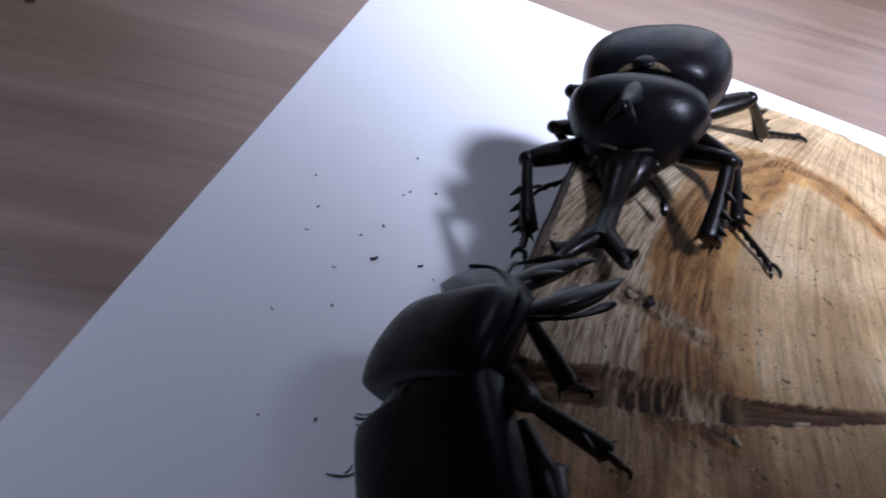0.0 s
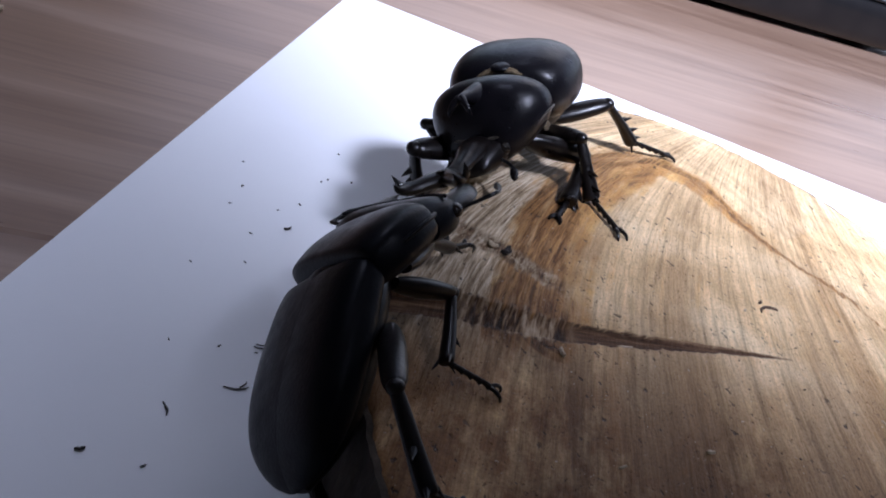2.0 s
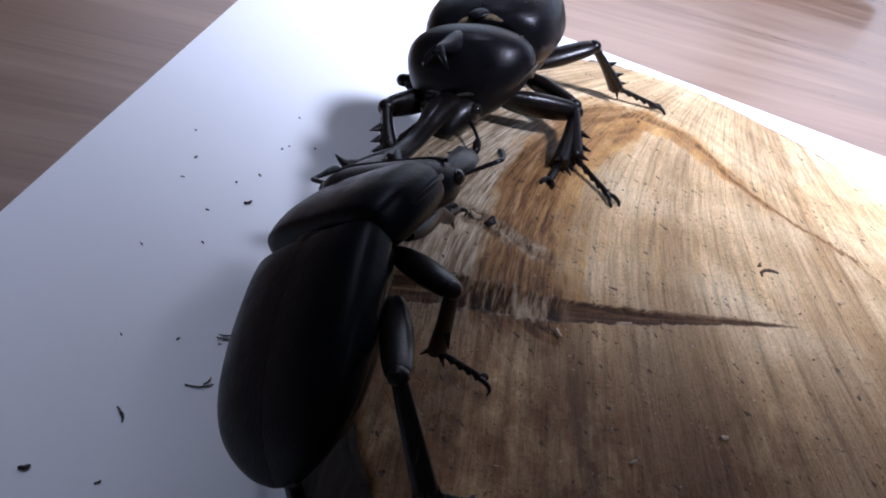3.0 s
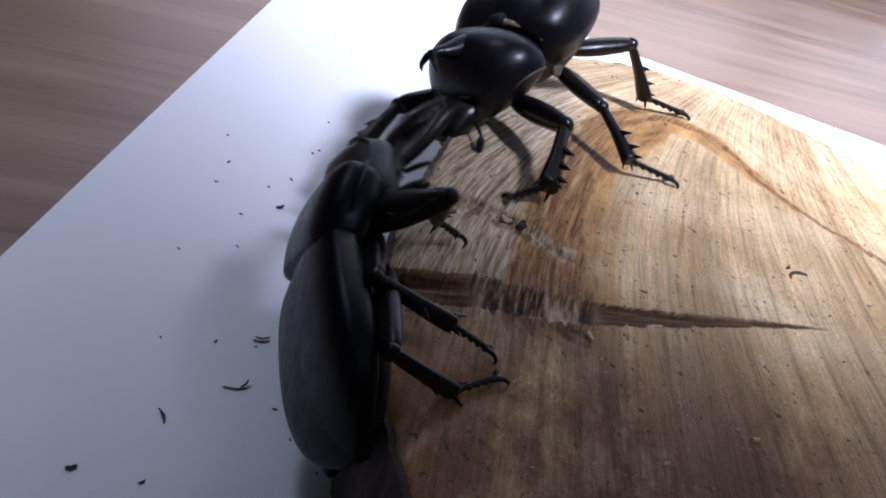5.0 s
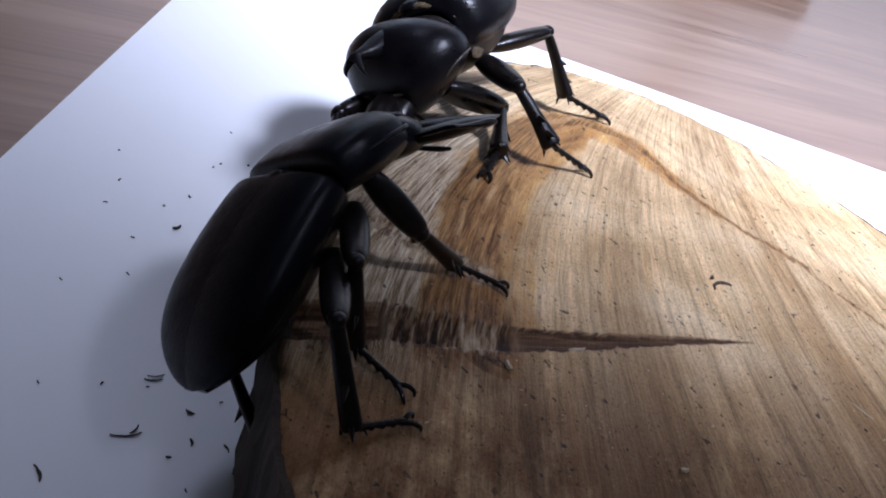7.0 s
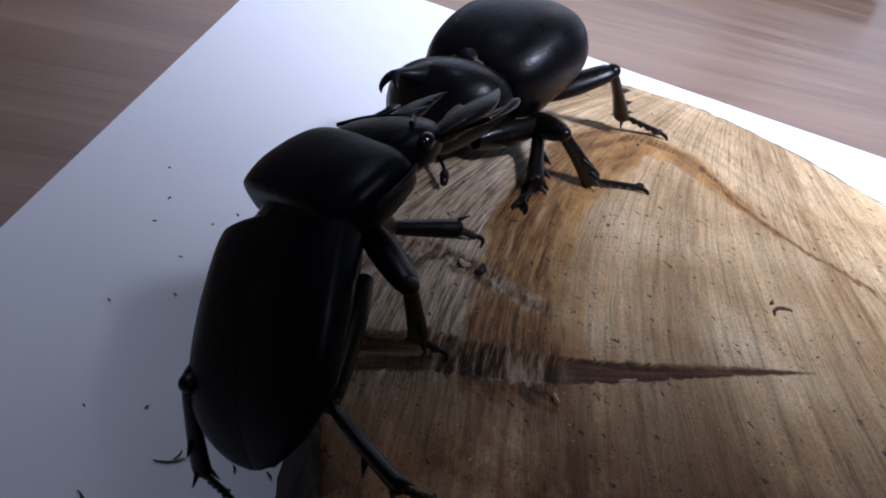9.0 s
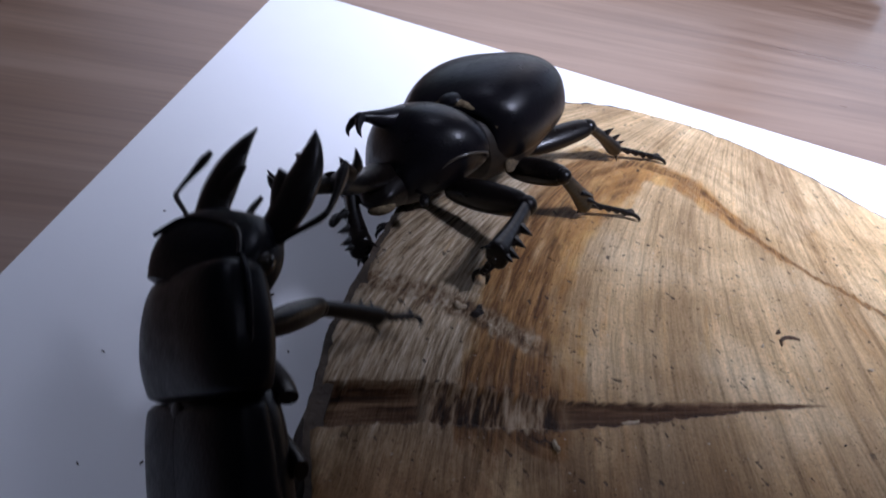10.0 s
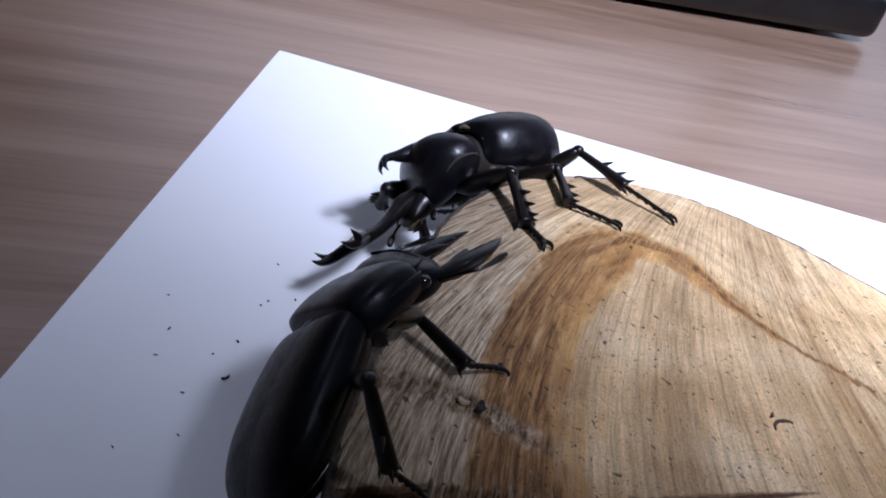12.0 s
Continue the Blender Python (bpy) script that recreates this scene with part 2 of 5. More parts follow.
    # torn fibres, their colour darkened for the shadow in the crack
    torn = n.ramp(n.noise(900.0, 4, 0.62, along_saw(0.14, 0.9)), (0.38, (0.020, 0.010, 0.005)), (0.46, (0.085, 0.042, 0.020)), (0.53, (0.27, 0.175, 0.095)), (0.66, (0.52, 0.40, 0.27)))
    colour = n.mix(n.attribute("torn"), colour, torn)
    # brown inside of the crack, tones lowered to hold some of its shade
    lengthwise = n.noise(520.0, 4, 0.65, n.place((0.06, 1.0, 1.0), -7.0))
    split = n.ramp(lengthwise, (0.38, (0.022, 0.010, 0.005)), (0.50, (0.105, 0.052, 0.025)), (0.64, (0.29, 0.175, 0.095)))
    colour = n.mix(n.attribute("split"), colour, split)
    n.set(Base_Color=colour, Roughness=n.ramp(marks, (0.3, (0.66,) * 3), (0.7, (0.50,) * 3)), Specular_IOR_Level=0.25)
    first = n.bump(n.math("MULTIPLY", hairy, n.math("ADD", 0.7, outer_amount)), 0.0008, 1.0)
    second = n.bump(grit, 0.00014, 0.6, first)
    n.bump(n.math("MULTIPLY", n.math("ADD", pores, pits), -1.0), 0.00035, 0.8, second)
    return n.mat


def bark_material():
    n = Nodes("bark")
    ridges = n.noise(130.0, 6, 0.7, n.place((1.0, 1.0, 0.22)))
    patches = n.noise(45.0, 4, 0.6)
    colour = n.ramp(ridges, (0.3, (0.022, 0.017, 0.013)), (0.55, (0.075, 0.055, 0.040)), (0.75, (0.17, 0.135, 0.10)))
    colour = n.mix(n.mask(patches, 0.58, 0.72), colour, (0.20, 0.20, 0.13))
    n.set(Base_Color=colour, Roughness=0.9)
    n.bump(ridges, 0.0012, 0.8)
    return n.mat


PAPER, TABLE_VENEER, CUT_WOOD, BARK = paper_material(), table_material(), cut_wood_material(), bark_material()


# ---- the room, the table, the sheet of paper ----
def link_mesh(name, bm, material, parent=None, smooth=True):
    bmesh.ops.recalc_face_normals(bm, faces=bm.faces)
    mesh = bpy.data.meshes.new(name)
    bm.to_mesh(mesh)
    bm.free()
    mesh.materials.append(material)
    if smooth:
        mesh.shade_smooth()
        mesh.set_sharp_from_angle(angle=radians(42))
    ob = new(name, mesh)
    ob.parent = parent
    return ob


def part(name, bm, material, parent, label="", smooth=True):
    ob = link_mesh(name, bm, material, parent, smooth)
    return tagged(ob, label) if label else ob


def box(bm, low, high, bevel=0.0, segments=2):
    made = bmesh.ops.create_cube(bm, size=1.0)["verts"]
    for v in made:
        v.co = Vector([(a + b) / 2 + c * (b - a) for a, b, c in zip(low, high, v.co)])
    if bevel:
        edges = {e for v in made for e in v.link_edges}
        bmesh.ops.bevel(bm, geom=list(edges), offset=bevel, segments=segments, affect="EDGES", profile=0.6)
    return made


def slab(name, low, high, material, label, bevel=0.0, kind="structure"):
    bm = bmesh.new()
    box(bm, low, high, bevel)
    return tagged(link_mesh(name, bm, material, smooth=False), label, kind=kind)


def room():
    """A small room; the table stands against the wall with the window."""
    slab("floor", (-2.0, -2.0, -0.80), (2.0, 1.1, -0.74), FLOOR_BOARD, "brown wooden floor under the table")
    slab("ceiling", (-2.0, -2.0, 1.76), (2.0, 1.1, 1.86), CEILING_PAINT, "plain white ceiling of the room")
    slab("wall_west", (-2.1, -2.0, -0.74), (-2.0, 1.1, 1.76), WALL_PAINT, "plain pale painted wall")
    slab("wall_east", (2.0, -2.0, -0.74), (2.1, 1.1, 1.76), WALL_PAINT, "plain pale painted wall")
    slab("wall_south", (-2.0, -2.1, -0.74), (2.0, -2.0, 1.76), WALL_PAINT, "plain pale painted wall")
    bm = bmesh.new()
    for low, high in (((-2.0, 1.0, -0.74), (-0.25, 1.1, 1.76)), ((1.50, 1.0, -0.74), (2.0, 1.1, 1.76)),
                      ((-0.25, 1.0, -0.74), (1.50, 1.1, 0.05)), ((-0.25, 1.0, 1.03), (1.50, 1.1, 1.76))):
        box(bm, low, high)
    tagged(link_mesh("wall_north", bm, WALL_PAINT, smooth=False), "plain pale painted wall with a window", kind="structure")
    bm = bmesh.new()
    for low, high in (((-0.25, 1.02, 0.05), (-0.20, 1.08, 1.03)), ((1.45, 1.02, 0.05), (1.50, 1.08, 1.03)),
                      ((-0.20, 1.02, 0.05), (1.45, 1.08, 0.10)), ((-0.20, 1.02, 0.98), (1.45, 1.08, 1.03)), ((0.60, 1.02, 0.10), (0.65, 1.08, 0.98))):
        box(bm, low, high, 0.004)
    tagged(link_mesh("window_1", bm, FRAME_PAINT, smooth=False), "white painted window frame in the wall", kind="structure")


room()


def table():
    thing = tagged(new("table"), "brown wood-veneer table with a satin varnished top", "table")
    bm = bmesh.new()
    box(bm, (-0.75, -0.45, -0.028), (0.95, 0.95, 0.0), 0.003)
    part("tabletop", bm, TABLE_VENEER, thing, smooth=False)
    for x in (-0.69, 0.89):
        for y in (-0.39, 0.89):
            bm = bmesh.new()
            box(bm, (x - 0.03, y - 0.03, -0.74), (x + 0.03, y + 0.03, -0.028), 0.003)
            part("leg", bm, TABLE_VENEER, thing, smooth=False)


table()


def paper_sheet():
    """A large white sheet, its far corner at (7, 273) mm, a little wavy."""
    bm = bmesh.new()
    nx, ny, width, depth = 70, 50, 420.0, 297.0
    right, down = Vector((math.cos(radians(-14.8)), math.sin(radians(-14.8)), 0)), Vector((-math.sin(radians(14.0)), -math.cos(radians(14.0)), 0))
    rows = []
    for j in range(ny + 1):
        for i in range(nx + 1):
            a, b = width * i / nx, depth * j / ny
            lift = 0.30 + 0.07 * noise.noise((a * 0.02, b * 0.02, 3.0))
            place = Vector((7.1, 272.9, lift)) + right * a + down * b
            rows.append(bm.verts.new(place * MM))
    for j in range(ny):
        for i in range(nx):
            a = j * (nx + 1) + i
            bm.faces.new((rows[a], rows[a + nx + 1], rows[a + nx + 2], rows[a + 1]))
    rim = [e for e in bm.edges if e.is_boundary]
    for v in bmesh.ops.extrude_edge_only(bm, edges=rim)["geom"]:
        if isinstance(v, bmesh.types.BMVert):
            v.co.z = 0.12 * MM
    tagged(link_mesh("paper_sheet", bm, PAPER, smooth=False), "large clean white sheet of paper lying on the table", "paper")


paper_sheet()


def black_device():
    """A flat black case far back on the table."""
    thing = tagged(new("black_case"), "flat black plastic case lying at the back of the table", "case")
    thing.matrix_world = pose(0.330, 0.440, 0, 0, 0, 9.8)
    bm = bmesh.new()
    box(bm, (-0.42, 0.0, 0.003), (0.0, 0.22, 0.027), 0.008, 4)
    part("shell", bm, BLACK_PLASTIC, thing)
    bm = bmesh.new()
    box(bm, (-0.412, 0.003, 0.0272), (-0.008, 0.212, 0.0285), 0.0006)
    part("lid", bm, BLACK_PLASTIC, thing)
    for x in (-0.39, -0.03):
        for y in (0.03, 0.19):
            bm = bmesh.new()
            box(bm, (x - 0.008, y - 0.008, 0.0), (x + 0.008, y + 0.008, 0.0035), 0.001)
            part("foot", bm, BLACK_PLASTIC, thing)


black_device()

# ---- the log slice ----
LOG_TOP = 24.9
CENTRE = (82.0, 76.0)
WAVES = (0.2, -0.6, -12.56, 1.65, 0.5, -1.7, 1.72, 0.73, -0.61, 0.73)


def log_radius(angle):
    """The outline of the log, in mm from its centre."""
    r = 78.89
    for k in range(5):
        r += WAVES[2 * k] * math.cos((k + 1) * angle) + WAVES[2 * k + 1] * math.sin((k + 1) * angle)
    return r + 0.45 * noise.noise((9 * math.cos(angle), 9 * math.sin(angle), 1.0)) + 0.25 * noise.noise((40 * math.cos(angle), 40 * math.sin(angle), 4.0))


RING = ((41.9, 76.0), (43.4, 91.8), (46.8, 103.7), (53.6, 120.5), (63.4, 135.6), (74.6, 143.2), (82.6, 140.6),
        (86.3, 133.4), (91.0, 125.4), (96.5, 118.0), (103.8, 111.6), (108.6, 104.0), (116.0, 92.0))


def along_ring(x, y):
    """How far a place is from the stained ring, on which side, and how far along it."""
    best = (1e9, 0, 0)
    for k in range(len(RING) - 1):
        (ax, ay), (bx, by) = RING[k], RING[k + 1]
        dx, dy = bx - ax, by - ay
        s = max(0.0, min(1.0, ((x - ax) * dx + (y - ay) * dy) / (dx * dx + dy * dy)))
        d = math.hypot(x - ax - s * dx, y - ay - s * dy)
        if d < best[0]:
            best = (d, 1 if dx * (y - ay) - dy * (x - ax) > 0 else -1, k + s)
    return best


def crack(x):
    """Middle, half width and depth of the drying crack at x."""
    middle = np.interp(x, (14, 26, 42, 53, 70, 84), (75.0, 77.0, 76.8, 78.4, 81.8, 83.9))
    half = np.interp(x, (14, 27, 33, 42, 53, 65, 75, 84), (3.4, 3.2, 2.9, 2.3, 1.7, 1.05, 0.55, 0.0))
    depth = np.interp(x, (14, 26, 40, 55, 70, 84), (2.2, 1.6, 0.9, 0.8, 0.55, 0.1))
    return middle, half, depth


def smooth(v, low, high):
    s = max(0.0, min(1.0, (v - low) / (high - low)))
    return s * s * (3 - 2 * s)


def saw_line(x, y):
    """Where the curved saw mark through a place crosses y = 75."""
    f = 0.25 * (y - 75) + (0.004 * (y - 75) ** 2 if y > 75 else 0.0)
    return (x - 1.3 * f) / (1 - 0.0103 * f)


def wood_at(x, y):
    """Height, and the amounts of stain, outer wood, dirt with painted shade, gnawing, split and so on, at a place on
    the log's face.
    """
    d, side, at = along_ring(x, y)
    jag = 1.6 * noise.noise((x * 0.22, y * 0.10, 2.0)) + 0.8 * noise.noise((x * 0.9, y * 0.3, 7.0))
    signed = d * side + jag
    reach = np.interp(at, (0, 1, 3, 4.5, 5.5, 7, 8, 9, 12), (9.5, 9.0, 9.5, 8.5, 8.0, 4.5, 2.2, 0.9, 0.6))
    inner = np.interp(at, (0, 2, 4, 6, 7, 8, 12), (5.0, 5.0, 4.0, 6.0, 3.5, 1.4, 0.6))
    stain = smooth(reach - signed, 0, 0.45 * reach) if signed > 0 else smooth(inner + signed, 0, 0.7 * inner)
    if at < 0.4:
        stain *= smooth(y, 62, 74)
    if at > 8.3:
        stain *= 0.75
    # the darker core of the stain lies along the outer side of the ring, and thins out to a line
    core_out = np.interp(at, (0, 1, 3, 4.5, 5.5, 7, 8, 12), (9.0, 8.5, 9.0, 9.0, 7.0, 3.0, 1.4, 0.45))
    core_in = np.interp(at, (0, 2, 3, 5, 6.5, 8, 12), (3.0, 2.5, 1.0, -1.5, -0.5, 0.4, 0.35))
    brown = smooth(core_out - signed, 0, 0.5 * core_out) * smooth(signed + core_in, -0.6, 1.5 if at < 7 else 0.4)
    if at < 0.4:
        brown *= smooth(y, 60, 74)
    brown *= np.interp(at, (0, 6, 7.5, 12), (1.0, 0.8, 0.95, 0.85))
    # a broad brown patch where the stain has run along the saw marks
    if 66 < y < 150:
        along = saw_line(x, y)
        ragged = 2.4 * noise.noise((along * 0.5, y * 0.04, 13.0)) + 3.0 * noise.noise((along * 0.22, y * 0.03, 23.0)) + 1.0 * noise.noise((x * 0.6, y * 0.6, 17.0))
        from_left = x - float(np.interp(y, (66, 75, 85, 96, 105, 115, 123, 133, 143, 150), (29, 30, 32, 35.5, 39, 42.5, 46, 53, 61, 68)))
        to_right = float(np.interp(y, (66, 75, 85, 96, 105, 115, 123, 130, 137, 150), (40, 43, 44.5, 48, 52, 57, 62, 66, 72, 76))) - x
        patch = smooth(from_left + ragged, -0.8, 1.6) * smooth(to_right + 1.6 * ragged, -1.0, 11.0) * smooth(y, 66, 76)
        brown = max(brown, 0.95 * patch)
        stain = max(stain, smooth(from_left + ragged, -3, 2) * smooth(to_right + 2 * ragged, -5.0, 4.0) * smooth(y, 64, 76))
    outer = smooth(signed, 1.0, 10.0) if at < 8.5 else 0.35 * smooth(signed, 0, 2)
    outer *= smooth(y, 60, 78) * (0.25 + 0.65 * smooth(62 - x, 0, 16))
    # brown dirt plus painted shade, growing towards the near edge
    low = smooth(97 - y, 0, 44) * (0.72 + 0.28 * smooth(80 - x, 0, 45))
    dirt_shade = min(1.0, low + 0.5 * smooth(70 - y, 0, 40) * smooth(noise.noise((x * 0.05, y * 0.05, 8.0)) + 0.4, 0, 0.7))
    # the gnawed band below the head of the stag beetle
    band = abs(y - np.interp(x, (16, 27, 35, 42, 47), (99.5, 98.2, 94.4, 90.0, 86.0)) + 1.5 * noise.noise((x * 0.5, 0, 5.0)))
    gnawed = smooth(3.6 - band, 0, 2.2) * smooth(x, 15, 21) * smooth(47 - x, 0, 7)
    rough = smooth(30 - x, 0, 12) * smooth(y, 78, 92) * 0.45
    gnawed = min(1.0, max(gnawed, rough * (0.6 + noise.noise((x * 0.7, y * 0.25, 6.0)))))
    z = 0.10 * noise.noise((x * 0.05, y * 0.05, 0.0)) + 0.05 * noise.noise((x * 1.1, y * 0.16, 11.0))
    z += gnawed * (0.55 * noise.noise((x * 0.8, y * 0.5, 3.0)) + 0.35 * noise.noise((x * 2.0, y * 0.9, 9.0)) - 0.15)
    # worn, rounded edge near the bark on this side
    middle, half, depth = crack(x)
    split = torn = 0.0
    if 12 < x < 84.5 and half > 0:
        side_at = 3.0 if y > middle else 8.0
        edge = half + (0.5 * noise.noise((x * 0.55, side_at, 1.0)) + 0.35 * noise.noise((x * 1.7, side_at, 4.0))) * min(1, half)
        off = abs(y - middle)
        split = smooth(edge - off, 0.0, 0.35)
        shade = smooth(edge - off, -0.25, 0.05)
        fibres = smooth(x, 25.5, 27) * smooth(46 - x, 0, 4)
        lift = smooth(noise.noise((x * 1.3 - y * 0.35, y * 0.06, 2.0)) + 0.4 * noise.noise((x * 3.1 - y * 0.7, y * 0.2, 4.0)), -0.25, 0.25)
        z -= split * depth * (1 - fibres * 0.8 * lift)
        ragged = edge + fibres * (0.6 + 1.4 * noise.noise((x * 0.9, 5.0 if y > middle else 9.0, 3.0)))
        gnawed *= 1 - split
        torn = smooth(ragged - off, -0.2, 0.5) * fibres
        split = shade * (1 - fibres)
    return z, stain * (1 - split), outer, dirt_shade, gnawed, split, torn, brown * (1 - split), saw_line(x, y) * MM, d * side * MM


def spread(*stops):
    """Values in even steps between stops: (value, step) pairs."""
    out = []
    for (a, step), (b, _) in zip(stops, stops[1:]):
        out += np.linspace(a, b, max(1, round((b - a) / step)), endpoint=False).tolist()
    return out + [stops[-1][0]]


def log_slice():
    thing = tagged(new("log_slice"), "sawn log slice with dark bark, orange stain and a crack", "log")
    turn = np.linspace(0, 2 * math.pi, 1440, endpoint=False)
    radius = np.array([log_radius(a) for a in turn])
    px, py = CENTRE[0] + radius * np.cos(turn), CENTRE[1] + radius * np.sin(turn)
    low, high = py.min() + 0.02, py.max() - 0.02
    ys = spread((low, 1.6), (40.0, 0.8), (68.0, 0.28), (88.0, 0.45), (104.0, 0.8), (150.0, 0.6), (high, 0.2))
    columns = 250
    us = np.linspace(0, 1, columns) ** 1.35
    verts, masks = [], []
    top, bottom = int(np.argmax(py)), int(np.argmin(py))
    left = np.array([(py[k % 1440], px[k % 1440]) for k in range(top, bottom + 1)])[::-1]
    right_ids = [k % 1440 for k in range(bottom, top + 1441)] if bottom > top else list(range(bottom, top + 1))
    right = np.array([(py[k], px[k]) for k in right_ids])
    left, right = left[np.argsort(left[:, 0])], right[np.argsort(right[:, 0])]
    for y in ys:
        xl, xr = np.interp(y, left[:, 0], left[:, 1]), np.interp(y, right[:, 0], right[:, 1])
        for u in us:
            x = float(xl + (xr - xl) * u)
            z, *rest = wood_at(x, y)
            rim = min(x - xl, xr - x, (high - y) * 1.5 + 0.4, (y - low) * 1.5 + 0.4)
            z -= 0.7 * math.exp(-max(rim, 0) / 0.45)
            verts.append((x * MM, y * MM, (LOG_TOP + z) * MM))
            masks.append(rest)
    faces = [(j * columns + i, j * columns + i + 1, (j + 1) * columns + i + 1, (j + 1) * columns + i) for j in range(len(ys) - 1) for i in range(columns - 1)]
    mesh = bpy.data.meshes.new("cut_face")
    mesh.from_pydata(verts, [], faces)
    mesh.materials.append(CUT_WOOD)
    mesh.shade_smooth()
    masks = np.array(masks, dtype=np.float32)
    for k, name in enumerate(("stain", "outer", "dirt_shade", "gnawed", "split", "torn", "brown", "saw", "ring")):
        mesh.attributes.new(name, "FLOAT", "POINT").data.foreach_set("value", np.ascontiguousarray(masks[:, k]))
    face = new("cut_face", mesh)
    face.parent = thing
    # the bark: a rough wall from the paper to just under the rim, with its own thickness
    bm = bmesh.new()
    rings = []
    levels = (0.35, 2.0, 5.0, 8.0, 11.0, 14.0, 17.0, 20.0, 22.5, 24.0, 24.55)
    n = 720
    for inner in (0, 1):
        for z in levels if not inner else levels[::-1]:
            ring = []
            for k in range(n):
                a = 2 * math.pi * k / n
                rugged = 0.7 * noise.noise((30 * math.cos(a), 30 * math.sin(a), z * 0.12)) + 0.5 * noise.noise((90 * math.cos(a), 90 * math.sin(a), z * 0.25 + 5))
                r = log_radius(a) + (-1.6 if inner else 0.55 + rugged * smooth(24.7 - z, 0, 3) - 0.5 * smooth(6 - z, 0, 6))
                ring.append(bm.verts.new(((CENTRE[0] + r * math.cos(a)) * MM, (CENTRE[1] + r * math.sin(a)) * MM, (z + (0.25 * rugged if z > 24 else 0)) * MM)))
            rings.append(ring)
    rings.append(rings[0])
    for ring, above in zip(rings, rings[1:]):
        for k in range(n):
            bm.faces.new((ring[k], ring[(k + 1) % n], above[(k + 1) % n], above[k]))
    part("bark", bm, BARK, thing, "thin rough dark bark")
    return thing


log_slice()


# ---- beetle parts, in mm: y forward, x to the beetle's right, z up ----
def flowing(rows, steps):
    """Rows of numbers with smooth ones put in between."""
    rows = np.array(rows, float)
    out = []
    for k in range(len(rows) - 1):
        p0, p1, p2, p3 = rows[max(k - 1, 0)], rows[k], rows[k + 1], rows[min(k + 2, len(rows) - 1)]
        for s in np.linspace(0, 1, steps, endpoint=False):
            out.append(0.5 * (2 * p1 + (p2 - p0) * s + (2 * p0 - 5 * p1 + 4 * p2 - p3) * s**2 + (3 * p1 - p0 - 3 * p2 + p3) * s**3))
    return out + [rows[-1]]


def round_section(y, half, top, low, angle, square):
    middle = (top + low) / 2
    c, s = math.cos(angle), math.sin(angle)
    c, s = math.copysign(abs(c) ** square, c), math.copysign(abs(s) ** square, s)
    return Vector((half * c, y, middle + ((top - middle) if s > 0 else (middle - low)) * s))


def hull(rows, steps=4, n=36, square=0.9, shape=None):
    """A closed body through sections of (y, half width, top, bottom)."""
    bm = bmesh.new()
    rings = []
    for y, half, top, low in flowing(rows, steps):
        ring = []
        for k in range(n):
            p = round_section(y, max(half, 0.15), top, low, 2 * math.pi * k / n, square)
            if shape:
                p = shape(p)
            ring.append(bm.verts.new(p * MM))
        rings.append(ring)
    for a, b in zip(rings, rings[1:]):
        for k in range(n):
            bm.faces.new((a[k], a[(k + 1) % n], b[(k + 1) % n], b[k]))
    bm.faces.new(rings[0])
    bm.faces.new(rings[-1])
    return bm


def shell(rows, side, low_angle, thick=0.55, steps=5, n=22, square=0.9, ribs=0.0):
    """One wing case: half of the body's roof, from the seam down past the flank."""
    bm = bmesh.new()
    sheets = []
    for inner in (0, 1):
        grid = []
        for y, half, top, low in flowing(rows, steps):
            line = []
            for k in range(n + 1):
                a = radians(90 + (low_angle - 90) * k / n)
                p = round_section(y, max(half - inner * thick, 0.1), top - inner * thick, low, a, square)
                if not inner:
                    p.z -= ribs * (0.5 + 0.5 * math.cos(k * 1.7)) * (1 if 2 < k < n - 3 else 0)
                    if k == 0:
                        p.z -= 0.05
                p.x = (p.x + 0.02) * side
                line.append(bm.verts.new(p * MM))
            grid.append(line)
        sheets.append(grid)
    outer, under = sheets
    for grid in sheets:
        for a, b in zip(grid, grid[1:]):
            for k in range(n):
                bm.faces.new((a[k], a[k + 1], b[k + 1], b[k]))
    for k in (0, n):
        for j in range(len(outer) - 1):
            bm.faces.new((outer[j][k], outer[j + 1][k], under[j + 1][k], under[j][k]))
    for j in (0, len(outer) - 1):
        for k in range(n):
            bm.faces.new((outer[j][k], outer[j][k + 1], under[j][k + 1], under[j][k]))
    return bm


def tube(bm, points, steps=5, n=12, flat=1.0, up=(0, 0, 1)):
    """A limb through points of (x, y, z, radius); flat squeezes it along up."""
    path = flowing(points, steps)
    rings = []
    for k, p in enumerate(path):
        here = Vector(p[:3])
        ahead = (Vector(path[min(k + 1, len(path) - 1)][:3]) - Vector(path[max(k - 1, 0)][:3])).normalized()
        side = ahead.cross(Vector(up))
        side = side.normalized() if side.length > 1e-4 else Vector((1, 0, 0))
        over = side.cross(ahead).normalized()
        r = max(p[3], 0.06)
        rings.append([bm.verts.new((here + (side * math.cos(a) + over * math.sin(a) * flat) * r) * MM) for a in np.linspace(0, 2 * math.pi, n, endpoint=False)])
    for a, b in zip(rings, rings[1:]):
        for k in range(n):
            bm.faces.new((a[k], a[(k + 1) % n], b[(k + 1) % n], b[k]))
    bm.faces.new(rings[0])
    bm.faces.new(rings[-1])
    return bm


def sized(bm, x, y, z):
    """The same body made wider, longer or higher."""
    for v in bm.verts:
        v.co = Vector((v.co.x * x, v.co.y * y, v.co.z * z))
    return bm


